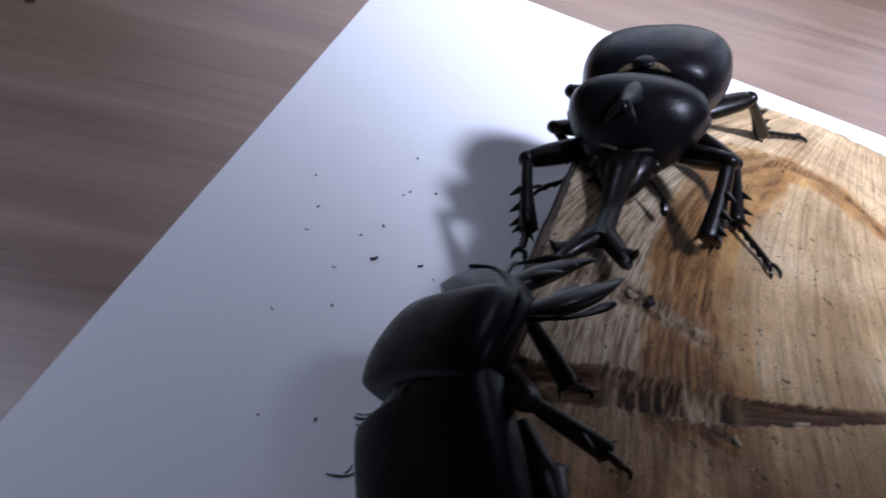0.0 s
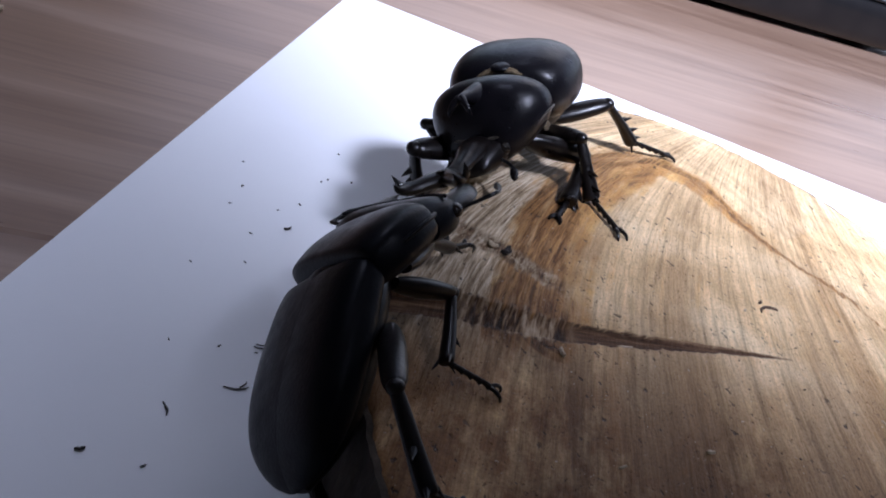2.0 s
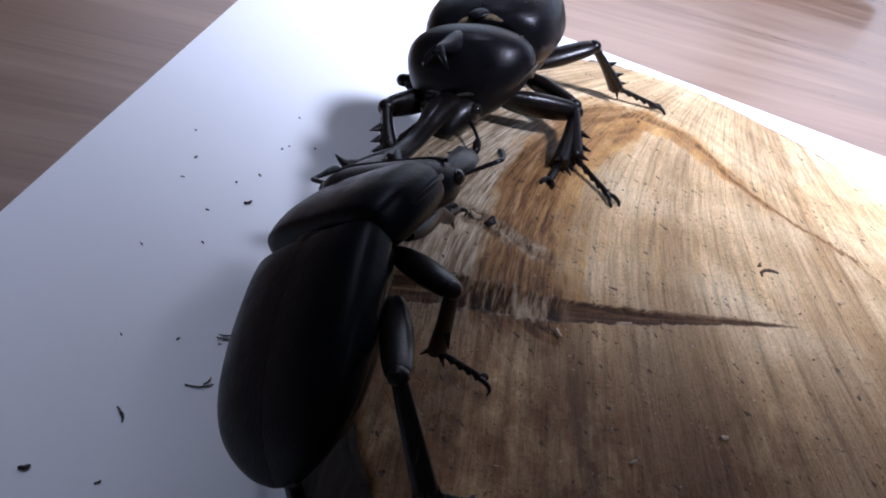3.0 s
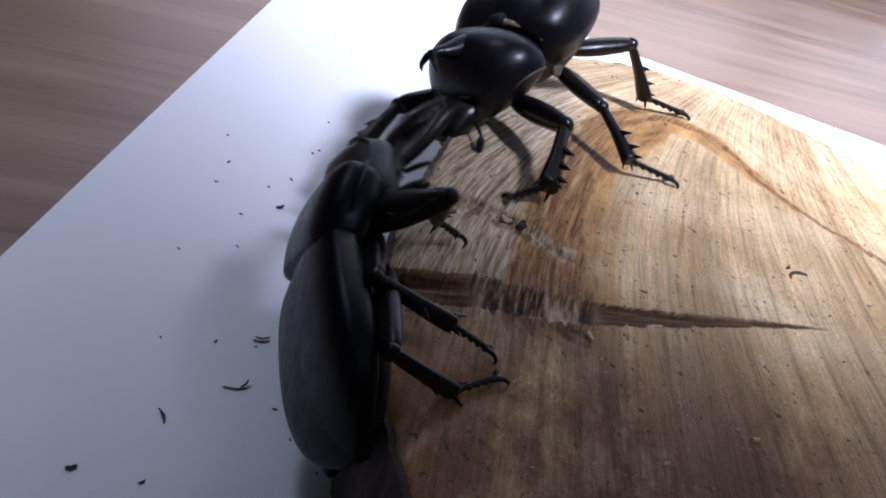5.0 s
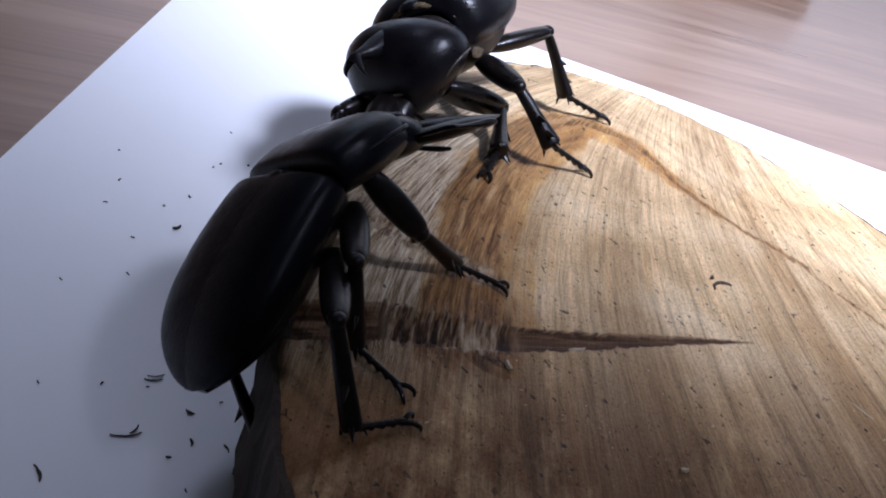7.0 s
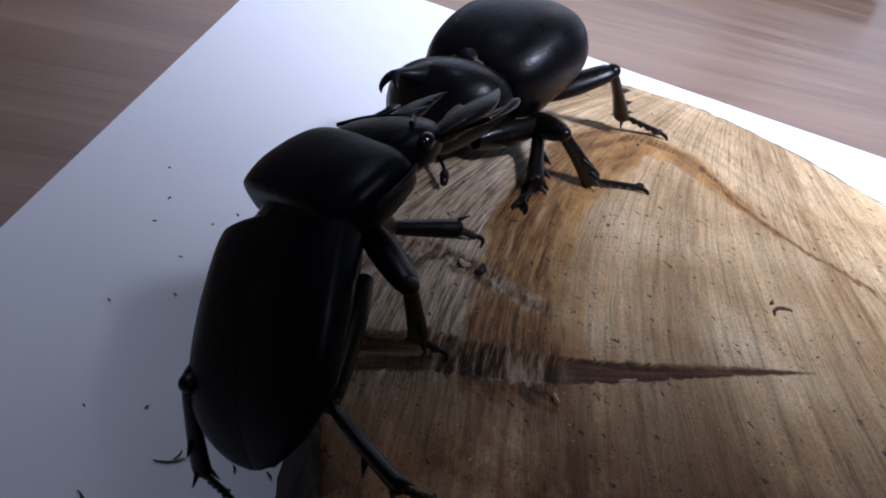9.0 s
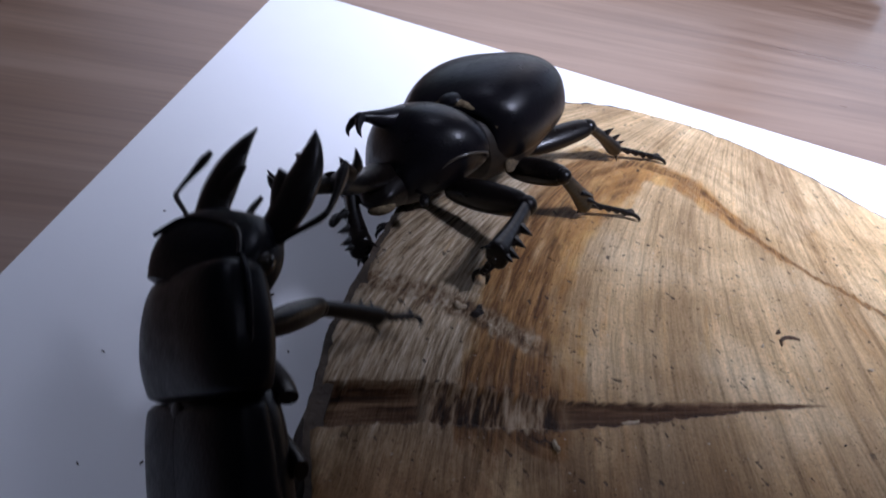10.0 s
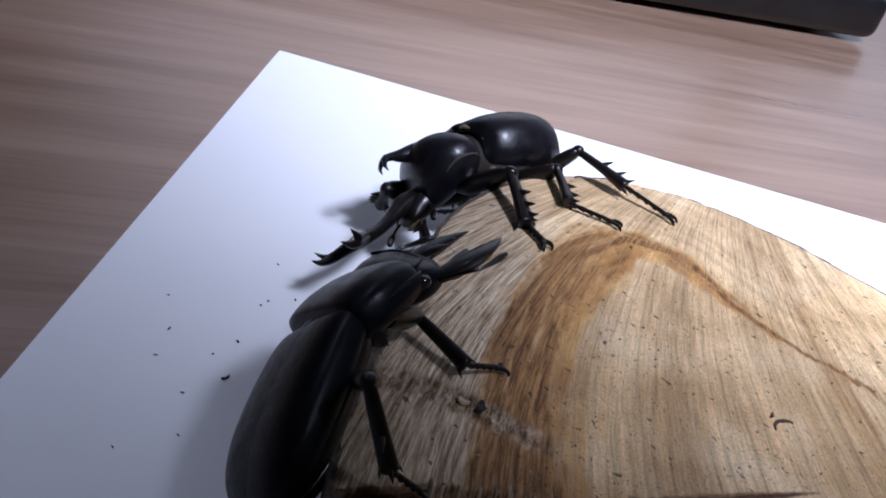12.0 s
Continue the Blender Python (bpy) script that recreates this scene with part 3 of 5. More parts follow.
def ball(bm, x, y, z, rx, ry, rz, u=14, v=10):
    made = bmesh.ops.create_uvsphere(bm, u_segments=u, v_segments=v, radius=1.0)["verts"]
    for w in made:
        w.co = Vector((x + rx * w.co.x, y + ry * w.co.y, z + rz * w.co.z)) * MM


def spine(bm, base, tip, r=0.35):
    tube(bm, [(*base, r), (*[(a + b) / 2 for a, b in zip(base, tip)], r * 0.6), (*tip, 0.05)], 2, 6)


def femur_mesh(length, r):
    bm = tube(bmesh.new(), [(0, -0.6, 0, r * 0.6), (0, length * 0.12, 0, r * 0.85), (0, length * 0.4, 0, r), (0, length * 0.75, 0, r * 0.92), (0, length * 0.95, 0, r * 0.74), (0, length * 1.03, 0, r * 0.4)], 4, 14, 0.72)
    ball(bm, 0, length, 0, r * 0.62, r * 0.62, r * 0.55)
    return bm


def tibia_mesh(length, r, spines, side, flare):
    """Slim at the knee, as wide at the foot as flare says, with outer teeth and end spurs."""
    bm = tube(bmesh.new(), [(0, -0.3, 0, r * 0.55), (0, length * 0.12, 0.1, r * 0.72), (0, length * 0.5, 0.2, r * 0.85), (0, length * 0.85, 0.1, r * (0.4 + 0.6 * flare)), (0, length, 0, r * flare), (0, length * 1.03, 0, r * 0.5 * flare)], 4, 12, 0.75)
    for s in spines:
        spine(bm, (0, length * s, r * 0.6), (0.3 * side, length * (s + 0.10), r * 1.75), r * 0.42)
    for x in (-1, 1):
        spine(bm, (x * r * 0.8, length * 0.97, -r * 0.2), (x * r * 1.2, length * 1.11, -r * 0.8), r * 0.26)
    spine(bm, (0, length * 0.96, r * 0.5), (0, length * 1.08, r * 1.5), r * 0.36)
    return bm


def tarsus_mesh(length, r):
    """Five beads and two hooked claws."""
    bm = bmesh.new()
    step = length * 0.8 / 5
    for k in range(5):
        y = step * k
        tube(bm, [(0, y - 0.15, 0.1 * k, r * 0.6), (0, y + step * 0.5, 0.06 * k + 0.1, r * 0.74), (0, y + step * 0.9, 0.05 * k, r * 0.92), (0, y + step, 0.05 * k, r * 0.62)], 2, 8)
    for x in (-1, 1):
        tube(bm, [(0, length * 0.78, 0.2, r * 0.66), (x * 0.6, length * 0.88, 0.55, r * 0.58), (x * 1.0, length * 0.99, 0.25, r * 0.46), (x * 0.9, length * 1.05, -0.7, 0.06)], 4, 7)
    return bm


class Leg:
    """Thigh, shin and foot, with lengths in mm and the hip in the space of the body or the front body."""

    def __init__(self, thing, name, side, hip, lengths, thick, material, spines, on_front, flare=1.2):
        self.hip, self.side, self.lengths, self.on_front = Vector(hip), side, lengths, on_front
        self.bones = (part(name + "_femur", femur_mesh(lengths[0], thick), material, thing),
                      part(name + "_tibia", tibia_mesh(lengths[1], thick * 0.68, spines, side, flare), material, thing),
                      part(name + "_tarsus", tarsus_mesh(lengths[2], thick * 0.30), material, thing))


def rhinoceros_beetle():
    thing = tagged(new("rhinoceros_beetle"), "glossy black rhinoceros beetle with forked horns on the log rim", "beetle")
    CASE, SHIELD = (1.0, 0.95, 1.05), (0.95, 0.90, 0.93)
    roof = [(0.6, 7.2, 5.4, -4), (-1, 10.0, 6.8, -5), (-5, 11.8, 8.0, -6), (-11, 12.7, 8.5, -6.4), (-16.5, 12.5, 8.0, -6.4), (-21, 10.7, 6.5, -6), (-24.6, 6.9, 3.6, -5), (-26.8, 1.6, 0.4, -3)]
    for side in (1, -1):
        part("elytron", sized(shell(roof, side, -52, square=0.78), *CASE), RHINO_SHELL, thing, "glossy black wing case")
    part("abdomen", sized(hull([(1.5, 6, 4.0, -6.5), (-2, 9.0, 5, -7.5), (-8, 10.6, 6, -8.4), (-15, 10.4, 5.6, -8.2), (-21, 8.2, 4.4, -7.0), (-25.6, 4.2, 1.4, -5.5), (-27.6, 1.0, -0.7, -3)]), *CASE), BELLY, thing, "brown hairy underside of the body")
    bm = bmesh.new()
    tube(bm, [(-7.5, 0.3, 2.0, 0.2), (-5.4, 0.2, 4.2, 0.3), (-3.2, 0.0, 5.5, 0.6), (0, -0.4, 6.2, 0.85), (3.2, 0.0, 5.5, 0.6), (5.4, 0.2, 4.2, 0.3), (7.5, 0.3, 2.0, 0.2)], 5, 12)
    for v in bm.verts:
        v.co *= 1 + 0.02 * noise.noise(v.co * 2600)
    part("hair_fringe", bm, HAIR, thing, "fringe of golden hair behind the shield")
    for x in (-1, 1):
        bm = bmesh.new()
        ball(bm, x * 7.6, -1.8, -4.9, 0.6, 2.4, 1.2, 24, 16)
        for v in bm.verts:
            v.co *= 1 + 0.03 * noise.noise(v.co * 2200)
        part("flank_hair", bm, FLANK_HAIR, thing, "tuft of tan hair on the flank")
    bm = bmesh.new()
    ball(bm, 0, -1.2, 6.5, 2.2, 2.4, 0.9)
    part("scutellum", bm, RHINO_SHELL, thing)
    front = part("pronotum", sized(hull([(-0.4, 8.4, 4.6, -3), (1.0, 10.6, 6.4, -4.4), (3.4, 11.7, 8.2, -5.0), (6.5, 12.0, 9.1, -5.4), (9.5, 11.2, 9.0, -5.6), (12.2, 9.8, 7.5, -5.6), (14.3, 8.0, 5.2, -5.4), (15.7, 6.2, 2.6, -5.0), (16.5, 3.8, -0.2, -4.2)], 5, 44), *SHIELD), RHINO_SHELL, thing, "domed black shield, finely pitted")
    bm = bmesh.new()
    tube(bm, [(0, 5.5, 7.2, 1.6), (0, 9.0, 7.9, 2.0), (0, 12.0, 8.6, 1.9), (0, 14.4, 9.9, 1.15), (0, 16.0, 10.4, 0.9), (0, 16.8, 10.2, 0.8)], 5, 14, 0.85)
    for x in (-1, 1):
        tube(bm, [(x * 0.2, 15.6, 10.5, 0.8), (x * 1.2, 17.0, 10.0, 0.65), (x * 2.0, 17.9, 9.0, 0.4), (x * 2.3, 18.0, 7.9, 0.08)], 4, 9)
    part("thoracic_horn", sized(bm, *SHIELD), RHINO_SHELL, front, "short forked horn on the shield")
    bm = tube(bmesh.new(), [(-7.6, 13.0, -3.0, 0.30), (-5.6, 14.9, 0.6, 0.34), (-2.8, 16.1, 1.4, 0.36), (0, 16.4, 0.6, 0.36), (2.8, 16.1, 1.4, 0.36), (5.6, 14.9, 0.6, 0.34), (7.6, 13.0, -3.0, 0.30)], 5, 8)
    part("front_rim", sized(bm, *SHIELD), RIM, front)
    for x in (-1, 1):
        bm = tube(bmesh.new(), [(x * 9.1, 0.9, -2.0, 0.2), (x * 11.4, 2.6, -0.4, 0.24), (x * 12.15, 6.5, 0.9, 0.24), (x * 11.0, 9.6, 0.6, 0.22), (x * 8.6, 12.6, -1.6, 0.2)], 5, 8)
        part("side_rim", sized(bm, *SHIELD), RIM, front)
    head = part("head", hull([(-2.5, 4.6, 2.0, -3.0), (0, 5.2, 2.6, -3.4), (3, 4.6, 2.8, -3.2), (5.5, 3.4, 2.0, -2.6), (7.3, 2.4, 0.6, -1.8), (8.0, 1.4, -0.2, -1.2)], 4, 28), RHINO_LIMB, thing)
    bm = bmesh.new()
    tube(bm, [(0, 2.2, 1.2, 3.0), (0, 5.5, 2.4, 2.6), (0, 10.0, 2.7, 1.9), (0, 15.0, 3.3, 1.65), (0, 20.0, 4.7, 1.75), (0, 22.0, 5.4, 1.7)], 6, 16, 0.8)
    for x in (-1, 1):
        tube(bm, [(x * 0.5, 20.4, 4.9, 1.7), (x * 2.4, 23.2, 5.7, 1.5), (x * 4.1, 25.8, 6.3, 1.2), (x * 4.8, 27.6, 7.3, 0.75), (x * 4.8, 28.7, 8.9, 0.08)], 5, 10, 0.8)
        tube(bm, [(x * 3.4, 24.6, 6.2, 1.1), (x * 5.3, 25.3, 6.9, 0.85), (x * 6.0, 25.9, 9.2, 0.08)], 4, 8, 0.8)
    part("head_horn", bm, RHINO_LIMB, head, "long black horn forked at its end")
    for x in (-1, 1):
        bm = bmesh.new()
        ball(bm, x * 4.7, 1.6, 0.3, 1.15, 1.3, 1.2)
        part("eye", bm, EYE, head)
        bm = tube(bmesh.new(), [(x * 4.2, 3.4, -1.0, 0.35), (x * 5.6, 5.0, -1.2, 0.3), (x * 6.6, 6.4, -1.6, 0.3), (x * 6.9, 7.4, -1.9, 0.75), (x * 7.2, 8.9, -2.4, 0.6), (x * 7.3, 9.3, -2.5, 0.2)], 3, 8)
        part("antenna", bm, RHINO_LIMB, head)
    bm = bmesh.new()
    ball(bm, 0, 6.6, -2.2, 2.2, 1.5, 0.9)
    part("mouth_hair", bm, HAIR, head)
    legs = {}
    for side, word in ((-1, "left"), (1, "right")):
        legs[word, 0] = Leg(thing, "front", side, (side * 6.1, 7.0, -4.8), (13.2, 13.0, 7.2), 2.6, RHINO_LIMB, (0.45, 0.68, 0.88), True)
        legs[word, 1] = Leg(thing, "middle", side, (side * 6.0, -5.2, -7.4), (11.6, 11.3, 11.4), 2.2, RHINO_LIMB, (0.55, 0.8), False)
        legs[word, 2] = Leg(thing, "hind", side, (side * 5.5, -12.2, -7.4), (13.4, 12.8, 12.8), 2.3, RHINO_LIMB, (0.5, 0.78), False)
    return thing, front, head, legs


def stag_beetle():
    thing = tagged(new("stag_beetle"), "matt-black stag beetle with stout jaws climbing the log's side", "beetle")
    k = 0.95
    CASE, SHIELD = (0.98, 0.92, 1.0), (0.96, 0.92, 0.92)
    roof = [(-1.6, 8.8, 2.6, -3.0), (-2.0, 9.9, 3.1, -3.8), (-3.0, 10.5, 3.5, -4.4), (-6.5, 10.8, 4.0, -4.8), (-13.5, 11.0, 4.3, -5.0), (-20, 10.7, 4.0, -4.8), (-25, 9.4, 3.1, -4.4), (-28.5, 7.0, 1.8, -3.8), (-31, 3.8, 0.2, -3.0), (-32, 0.9, -0.9, -2.2)]
    roof = [(k * y, k * half, k * top, 0.6 * k * low) for y, half, top, low in roof]
    for side in (1, -1):
        part("elytron", sized(shell(roof, side, -45, 0.5, 5, 30, 0.64), *CASE), STAG_SHELL, thing, "smooth matt-black wing case")
    part("abdomen", sized(hull([tuple(k * v for v in row) for row in ((1.2, 6, 2.0, -4.6), (-3, 8.8, 2.6, -5.8), (-12, 9.4, 3.4, -6.2), (-21, 8.8, 3.0, -5.8), (-27, 5.6, 2.0, -4.8), (-31.4, 1.6, -0.8, -3.0))]), *CASE), STAG_LIMB, thing)
    bm = bmesh.new()
    ball(bm, 0, -2.4, 2.85, 1.6, 1.4, 0.4)
    part("scutellum", bm, STAG_SHELL, thing)
    bm = tube(bmesh.new(), [(-3.5, -1.5, 2.2, 0.2), (-1.8, -1.45, 2.6, 0.24), (0, -1.45, 2.7, 0.26), (1.8, -1.45, 2.6, 0.24), (3.5, -1.5, 2.2, 0.2)], 4, 8)
    part("hair_fringe", bm, BELLY, thing, "thin fringe of brown hair at the waist")
    box_rows = [tuple(k * v for v in row) for row in ((-1.5, 9.4, 2.6, -3.0), (-1.2, 10.6, 3.2, -3.8), (-0.4, 11.5, 3.8, -4.1), (3.0, 12.2, 4.4, -4.3), (6.5, 12.0, 4.4, -4.3), (9.6, 11.3, 4.0, -4.1), (11.6, 10.5, 3.3, -3.7), (12.4, 9.4, 2.6, -3.1))]
    front = part("pronotum", sized(hull(box_rows, 5, 56, 0.60), *SHIELD), STAG_SHELL, thing, "broad matt-black shield")
    for x in (-1, 1):
        bm = tube(bmesh.new(), [(x * 9.8, -0.4, 0, 0.3), (x * 11.3, 3.6, 0.2, 0.36), (x * 11.5, 7.4, 0.2, 0.36), (x * 10.7, 10.4, 0, 0.34), (x * 9.4, 12.0, -0.2, 0.3)], 5, 8)
        part("side_rim", sized(bm, *SHIELD), STAG_SHELL, front)
    head = part("head", hull([tuple(k * v for v in row) for row in ((-2.0, 7.6, 2.2, -3.0), (0.6, 8.8, 2.9, -3.5), (3.2, 9.0, 2.9, -3.5), (5.4, 8.0, 2.3, -3.1), (6.9, 6.4, 1.5, -2.6), (7.7, 4.4, 0.7, -2.0))], 4, 40, 0.62), STAG_SHELL, thing, "broad flat black head")
    bm = tube(bmesh.new(), [(-7.6, 2.2, 2.5, 0.26), (-4.8, 4.6, 2.3, 0.28), (0, 5.2, 2.2, 0.26), (4.8, 4.6, 2.3, 0.28), (7.6, 2.2, 2.5, 0.26)], 5, 8)
    part("brow_ridge", bm, STAG_SHELL, head)
    jaws = []
    for x in (-1, 1):
        bm = bmesh.new()
        tube(bm, [(0, 0, 0, 2.2), (x * 1.1, 2.4, 0.3, 2.5), (x * 1.6, 5.0, 0.6, 2.7), (x * 1.6, 7.6, 0.9, 2.3), (x * 1.0, 10.2, 1.2, 1.3), (x * 0.1, 12.4, 1.4, 0.12)], 6, 16, 0.42)
        tube(bm, [(x * 0.8, 4.6, 0.7, 2.0), (x * -0.7, 6.2, 1.1, 1.3), (x * -2.0, 7.6, 1.4, 0.15)], 5, 12, 0.42)
        tube(bm, [(x * 1.0, 8.8, 1.1, 0.9), (x * 0.0, 9.3, 1.3, 0.5), (x * -0.8, 9.5, 1.4, 0.1)], 3, 8, 0.5)
        jaws.append((part("mandible", bm, STAG_LIMB, head, "stout curved toothed jaw"), x))
        bm = bmesh.new()
        ball(bm, x * 8.5, 2.6, 0.2, 0.9, 1.2, 1.0)
        part("eye", bm, EYE, head)
        bm = tube(bmesh.new(), [(x * 6.8, 4.8, -0.6, 0.3), (x * 9.8, 6.6, -0.2, 0.28), (x * 12.4, 8.0, 0.2, 0.32), (x * 12.8, 9.2, 0.1, 0.26), (x * 12.4, 11.2, 0, 0.4), (x * 11.8, 13.0, 0, 0.55), (x * 11.4, 14.2, 0, 0.3)], 4, 8)
        part("antenna", bm, STAG_LIMB, head)
        bm = tube(bmesh.new(), [(x * 2.2, 7.4, -2.4, 0.35), (x * 2.8, 9.4, -2.8, 0.4), (x * 2.6, 11.0, -3.0, 0.25)], 3, 7)
        part("palp", bm, STAG_LIMB, head)
    legs = {}
    for side, word in ((-1, "left"), (1, "right")):
        legs[word, 0] = Leg(thing, "front", side, (side * 6.2, 4.9, -3.5), (10.3, 10.2, 7.8), 1.9, STAG_LIMB, (0.72, 0.9), True, 0.95)
        legs[word, 1] = Leg(thing, "middle", side, (side * 7.0, -1.8, -4.5), (10.8, 10.8, 8.4), 1.75, STAG_LIMB, (0.6,), False, 0.95)
        legs[word, 2] = Leg(thing, "hind", side, (side * 8.0, -8.4, -4.3), (13.4, 11.2, 8.0), 1.75, STAG_LIMB, (0.6,), False, 0.95)
    return (thing, front, head, legs), jaws


RHINO = rhinoceros_beetle()
STAG, STAG_JAWS = stag_beetle()


# ---- crumbs and splinters ----
def splinter(name, x, y, z, length, width, turn, material, label, category, group, seed, bend=0.0):
    """A small ragged chip that lies flat."""
    rng = random.Random(seed)
    bm = bmesh.new()
    n = 7
    rings = []
    for k in range(n):
        s = k / (n - 1)
        w = width * (0.35 + 0.65 * math.sin(math.pi * min(max(s, 0.06), 0.94))) * rng.uniform(0.75, 1.2) / 2
        px, py = (s - 0.5) * length, bend * length * (4 * (s - 0.5) ** 2 - 0.5) + rng.uniform(-0.1, 0.1) * width
        rings.append([bm.verts.new(Vector((px, py + w * math.cos(a), 0.42 * width * (1 + 0.9 * math.sin(a)) * rng.uniform(0.8, 1.05))) * MM) for a in np.linspace(0, 2 * math.pi, 6, endpoint=False)])
    for a, b in zip(rings, rings[1:]):
        for k in range(6):
            bm.faces.new((a[k], a[(k + 1) % 6], b[(k + 1) % 6], b[k]))
    bm.faces.new(rings[0])
    bm.faces.new(rings[-1])
    ob = link_mesh(name, bm, material, smooth=False)
    ob.matrix_world = pose(x * MM, y * MM, z * MM, 0, 0, turn)
    return tagged(ob, label, category, group)


ON_PAPER = ((-11.1, 69.3, 2.4, 0.7, 115), (-2.2, 76.2, 3.6, 0.5, 12), (-1.2, 77.2, 1.6, 0.5, 60), (0.2, 86.2, 2.3, 0.5, 8), (0.4, 87.0, 2.1, 0.4, 14),
            (-19.9, 59.4, 1.3, 1.0, 20), (-11.6, 58.6, 0.8, 0.6, 40), (5.3, 81.0, 1.2, 0.7, -30), (5.9, 75.9, 1.1, 0.7, 100), (10.4, 75.4, 1.2, 0.6, 120),
            (0.4, 121.4, 1.4, 1.2, 40), (8.6, 122.1, 1.0, 0.8, 30))
for index, (x, y, length, width, turn) in enumerate(ON_PAPER):
    splinter("splinter", x + 1.7, y + 0.9, 0.32, length * 1.05, width * 0.62, turn, FRASS, "tiny dark bark splinter lying on the paper", "splinter", "splinters on the paper", 10 + index, 0.12)
rng = random.Random(5)
for index in range(26):
    x, y = rng.uniform(-14, 14), rng.uniform(52, 160)
    if math.hypot(x - CENTRE[0], y - CENTRE[1]) > log_radius(math.atan2(y - CENTRE[1], x - CENTRE[0])) + 1.5:
        splinter("speck", x, y, 0.32, rng.uniform(0.35, 0.7), rng.uniform(0.25, 0.45), rng.uniform(0, 180), FRASS, "dark speck of bark dust on the paper", "speck", "specks on the paper", 60 + index)
splinter("table_crumb", -73.8, 183.4, 0.0, 2.2, 1.8, 20, CRUMB, "pale crumb lying on the table", "crumb", "", 200)
ON_LOG = ((41.5, 71.7, 1.6, 0.9, 100), (53.0, 77.6, 2.6, 0.8, 15), (60.5, 58.0, 1.2, 0.7, 10), (46.5, 52.0, 1.3, 0.5, 30), (79.0, 95.0, 0.8, 0.5, 60), (96.0, 92.5, 1.0, 0.6, 20), (96.0, 72.0, 3.4, 0.35, 120), (104.0, 66.0, 1.3, 0.8, 40))
for index, (x, y, length, width, turn) in enumerate(ON_LOG):
    splinter("wood_crumb", x, y, LOG_TOP - (1.1 if index == 1 else 0.06), length, width, turn, CRUMB, "pale crumb of wood on the sawn face", "crumb", "crumbs on the log", 300 + index)
splinter("bark_curl", 84.2, 97.2, LOG_TOP - 0.28, 4.3, 0.85, 24, SLIVER, "brown curled sliver of bark on the sawn face", "sliver", "", 400, -0.28)
splinter("bark_chip", 83.4, 98.9, LOG_TOP - 0.12, 1.3, 0.6, 50, SLIVER, "brown chip of bark beside the curled sliver", "chip", "", 401, 0.1)
splinter("bark_chip", 35.4, 94.3, LOG_TOP - 0.2, 2.4, 1.4, 60, FRASS, "dark chip in the gnawed patch of the log", "chip", "", 410, 0.2)
splinter("bark_chip", 33.2, 95.4, LOG_TOP - 0.2, 1.8, 1.0, -30, CRUMB, "pale chip in the gnawed patch of the log", "chip", "", 411, 0.2)
rng = random.Random(8)
for index in range(14):
    x, y = rng.uniform(52, 120), rng.uniform(42, 112)
    splinter("pit_speck", x, y, LOG_TOP - 0.05, rng.uniform(0.3, 0.6), rng.uniform(0.2, 0.35), rng.uniform(0, 180), FRASS, "black speck on the sawn face of the log", "speck", "specks on the log", 500 + index)


# ---- motion ----
def attitude(x, y, z, yaw, pitch, roll):
    """A beetle's pose: mm, then degrees of turn, nose up, and lean to its right."""
    return Matrix.Translation((x * MM, y * MM, z * MM)) @ Matrix.Rotation(radians(yaw), 4, "Z") @ Matrix.Rotation(radians(pitch), 4, "X") @ Matrix.Rotation(radians(roll), 4, "Y")


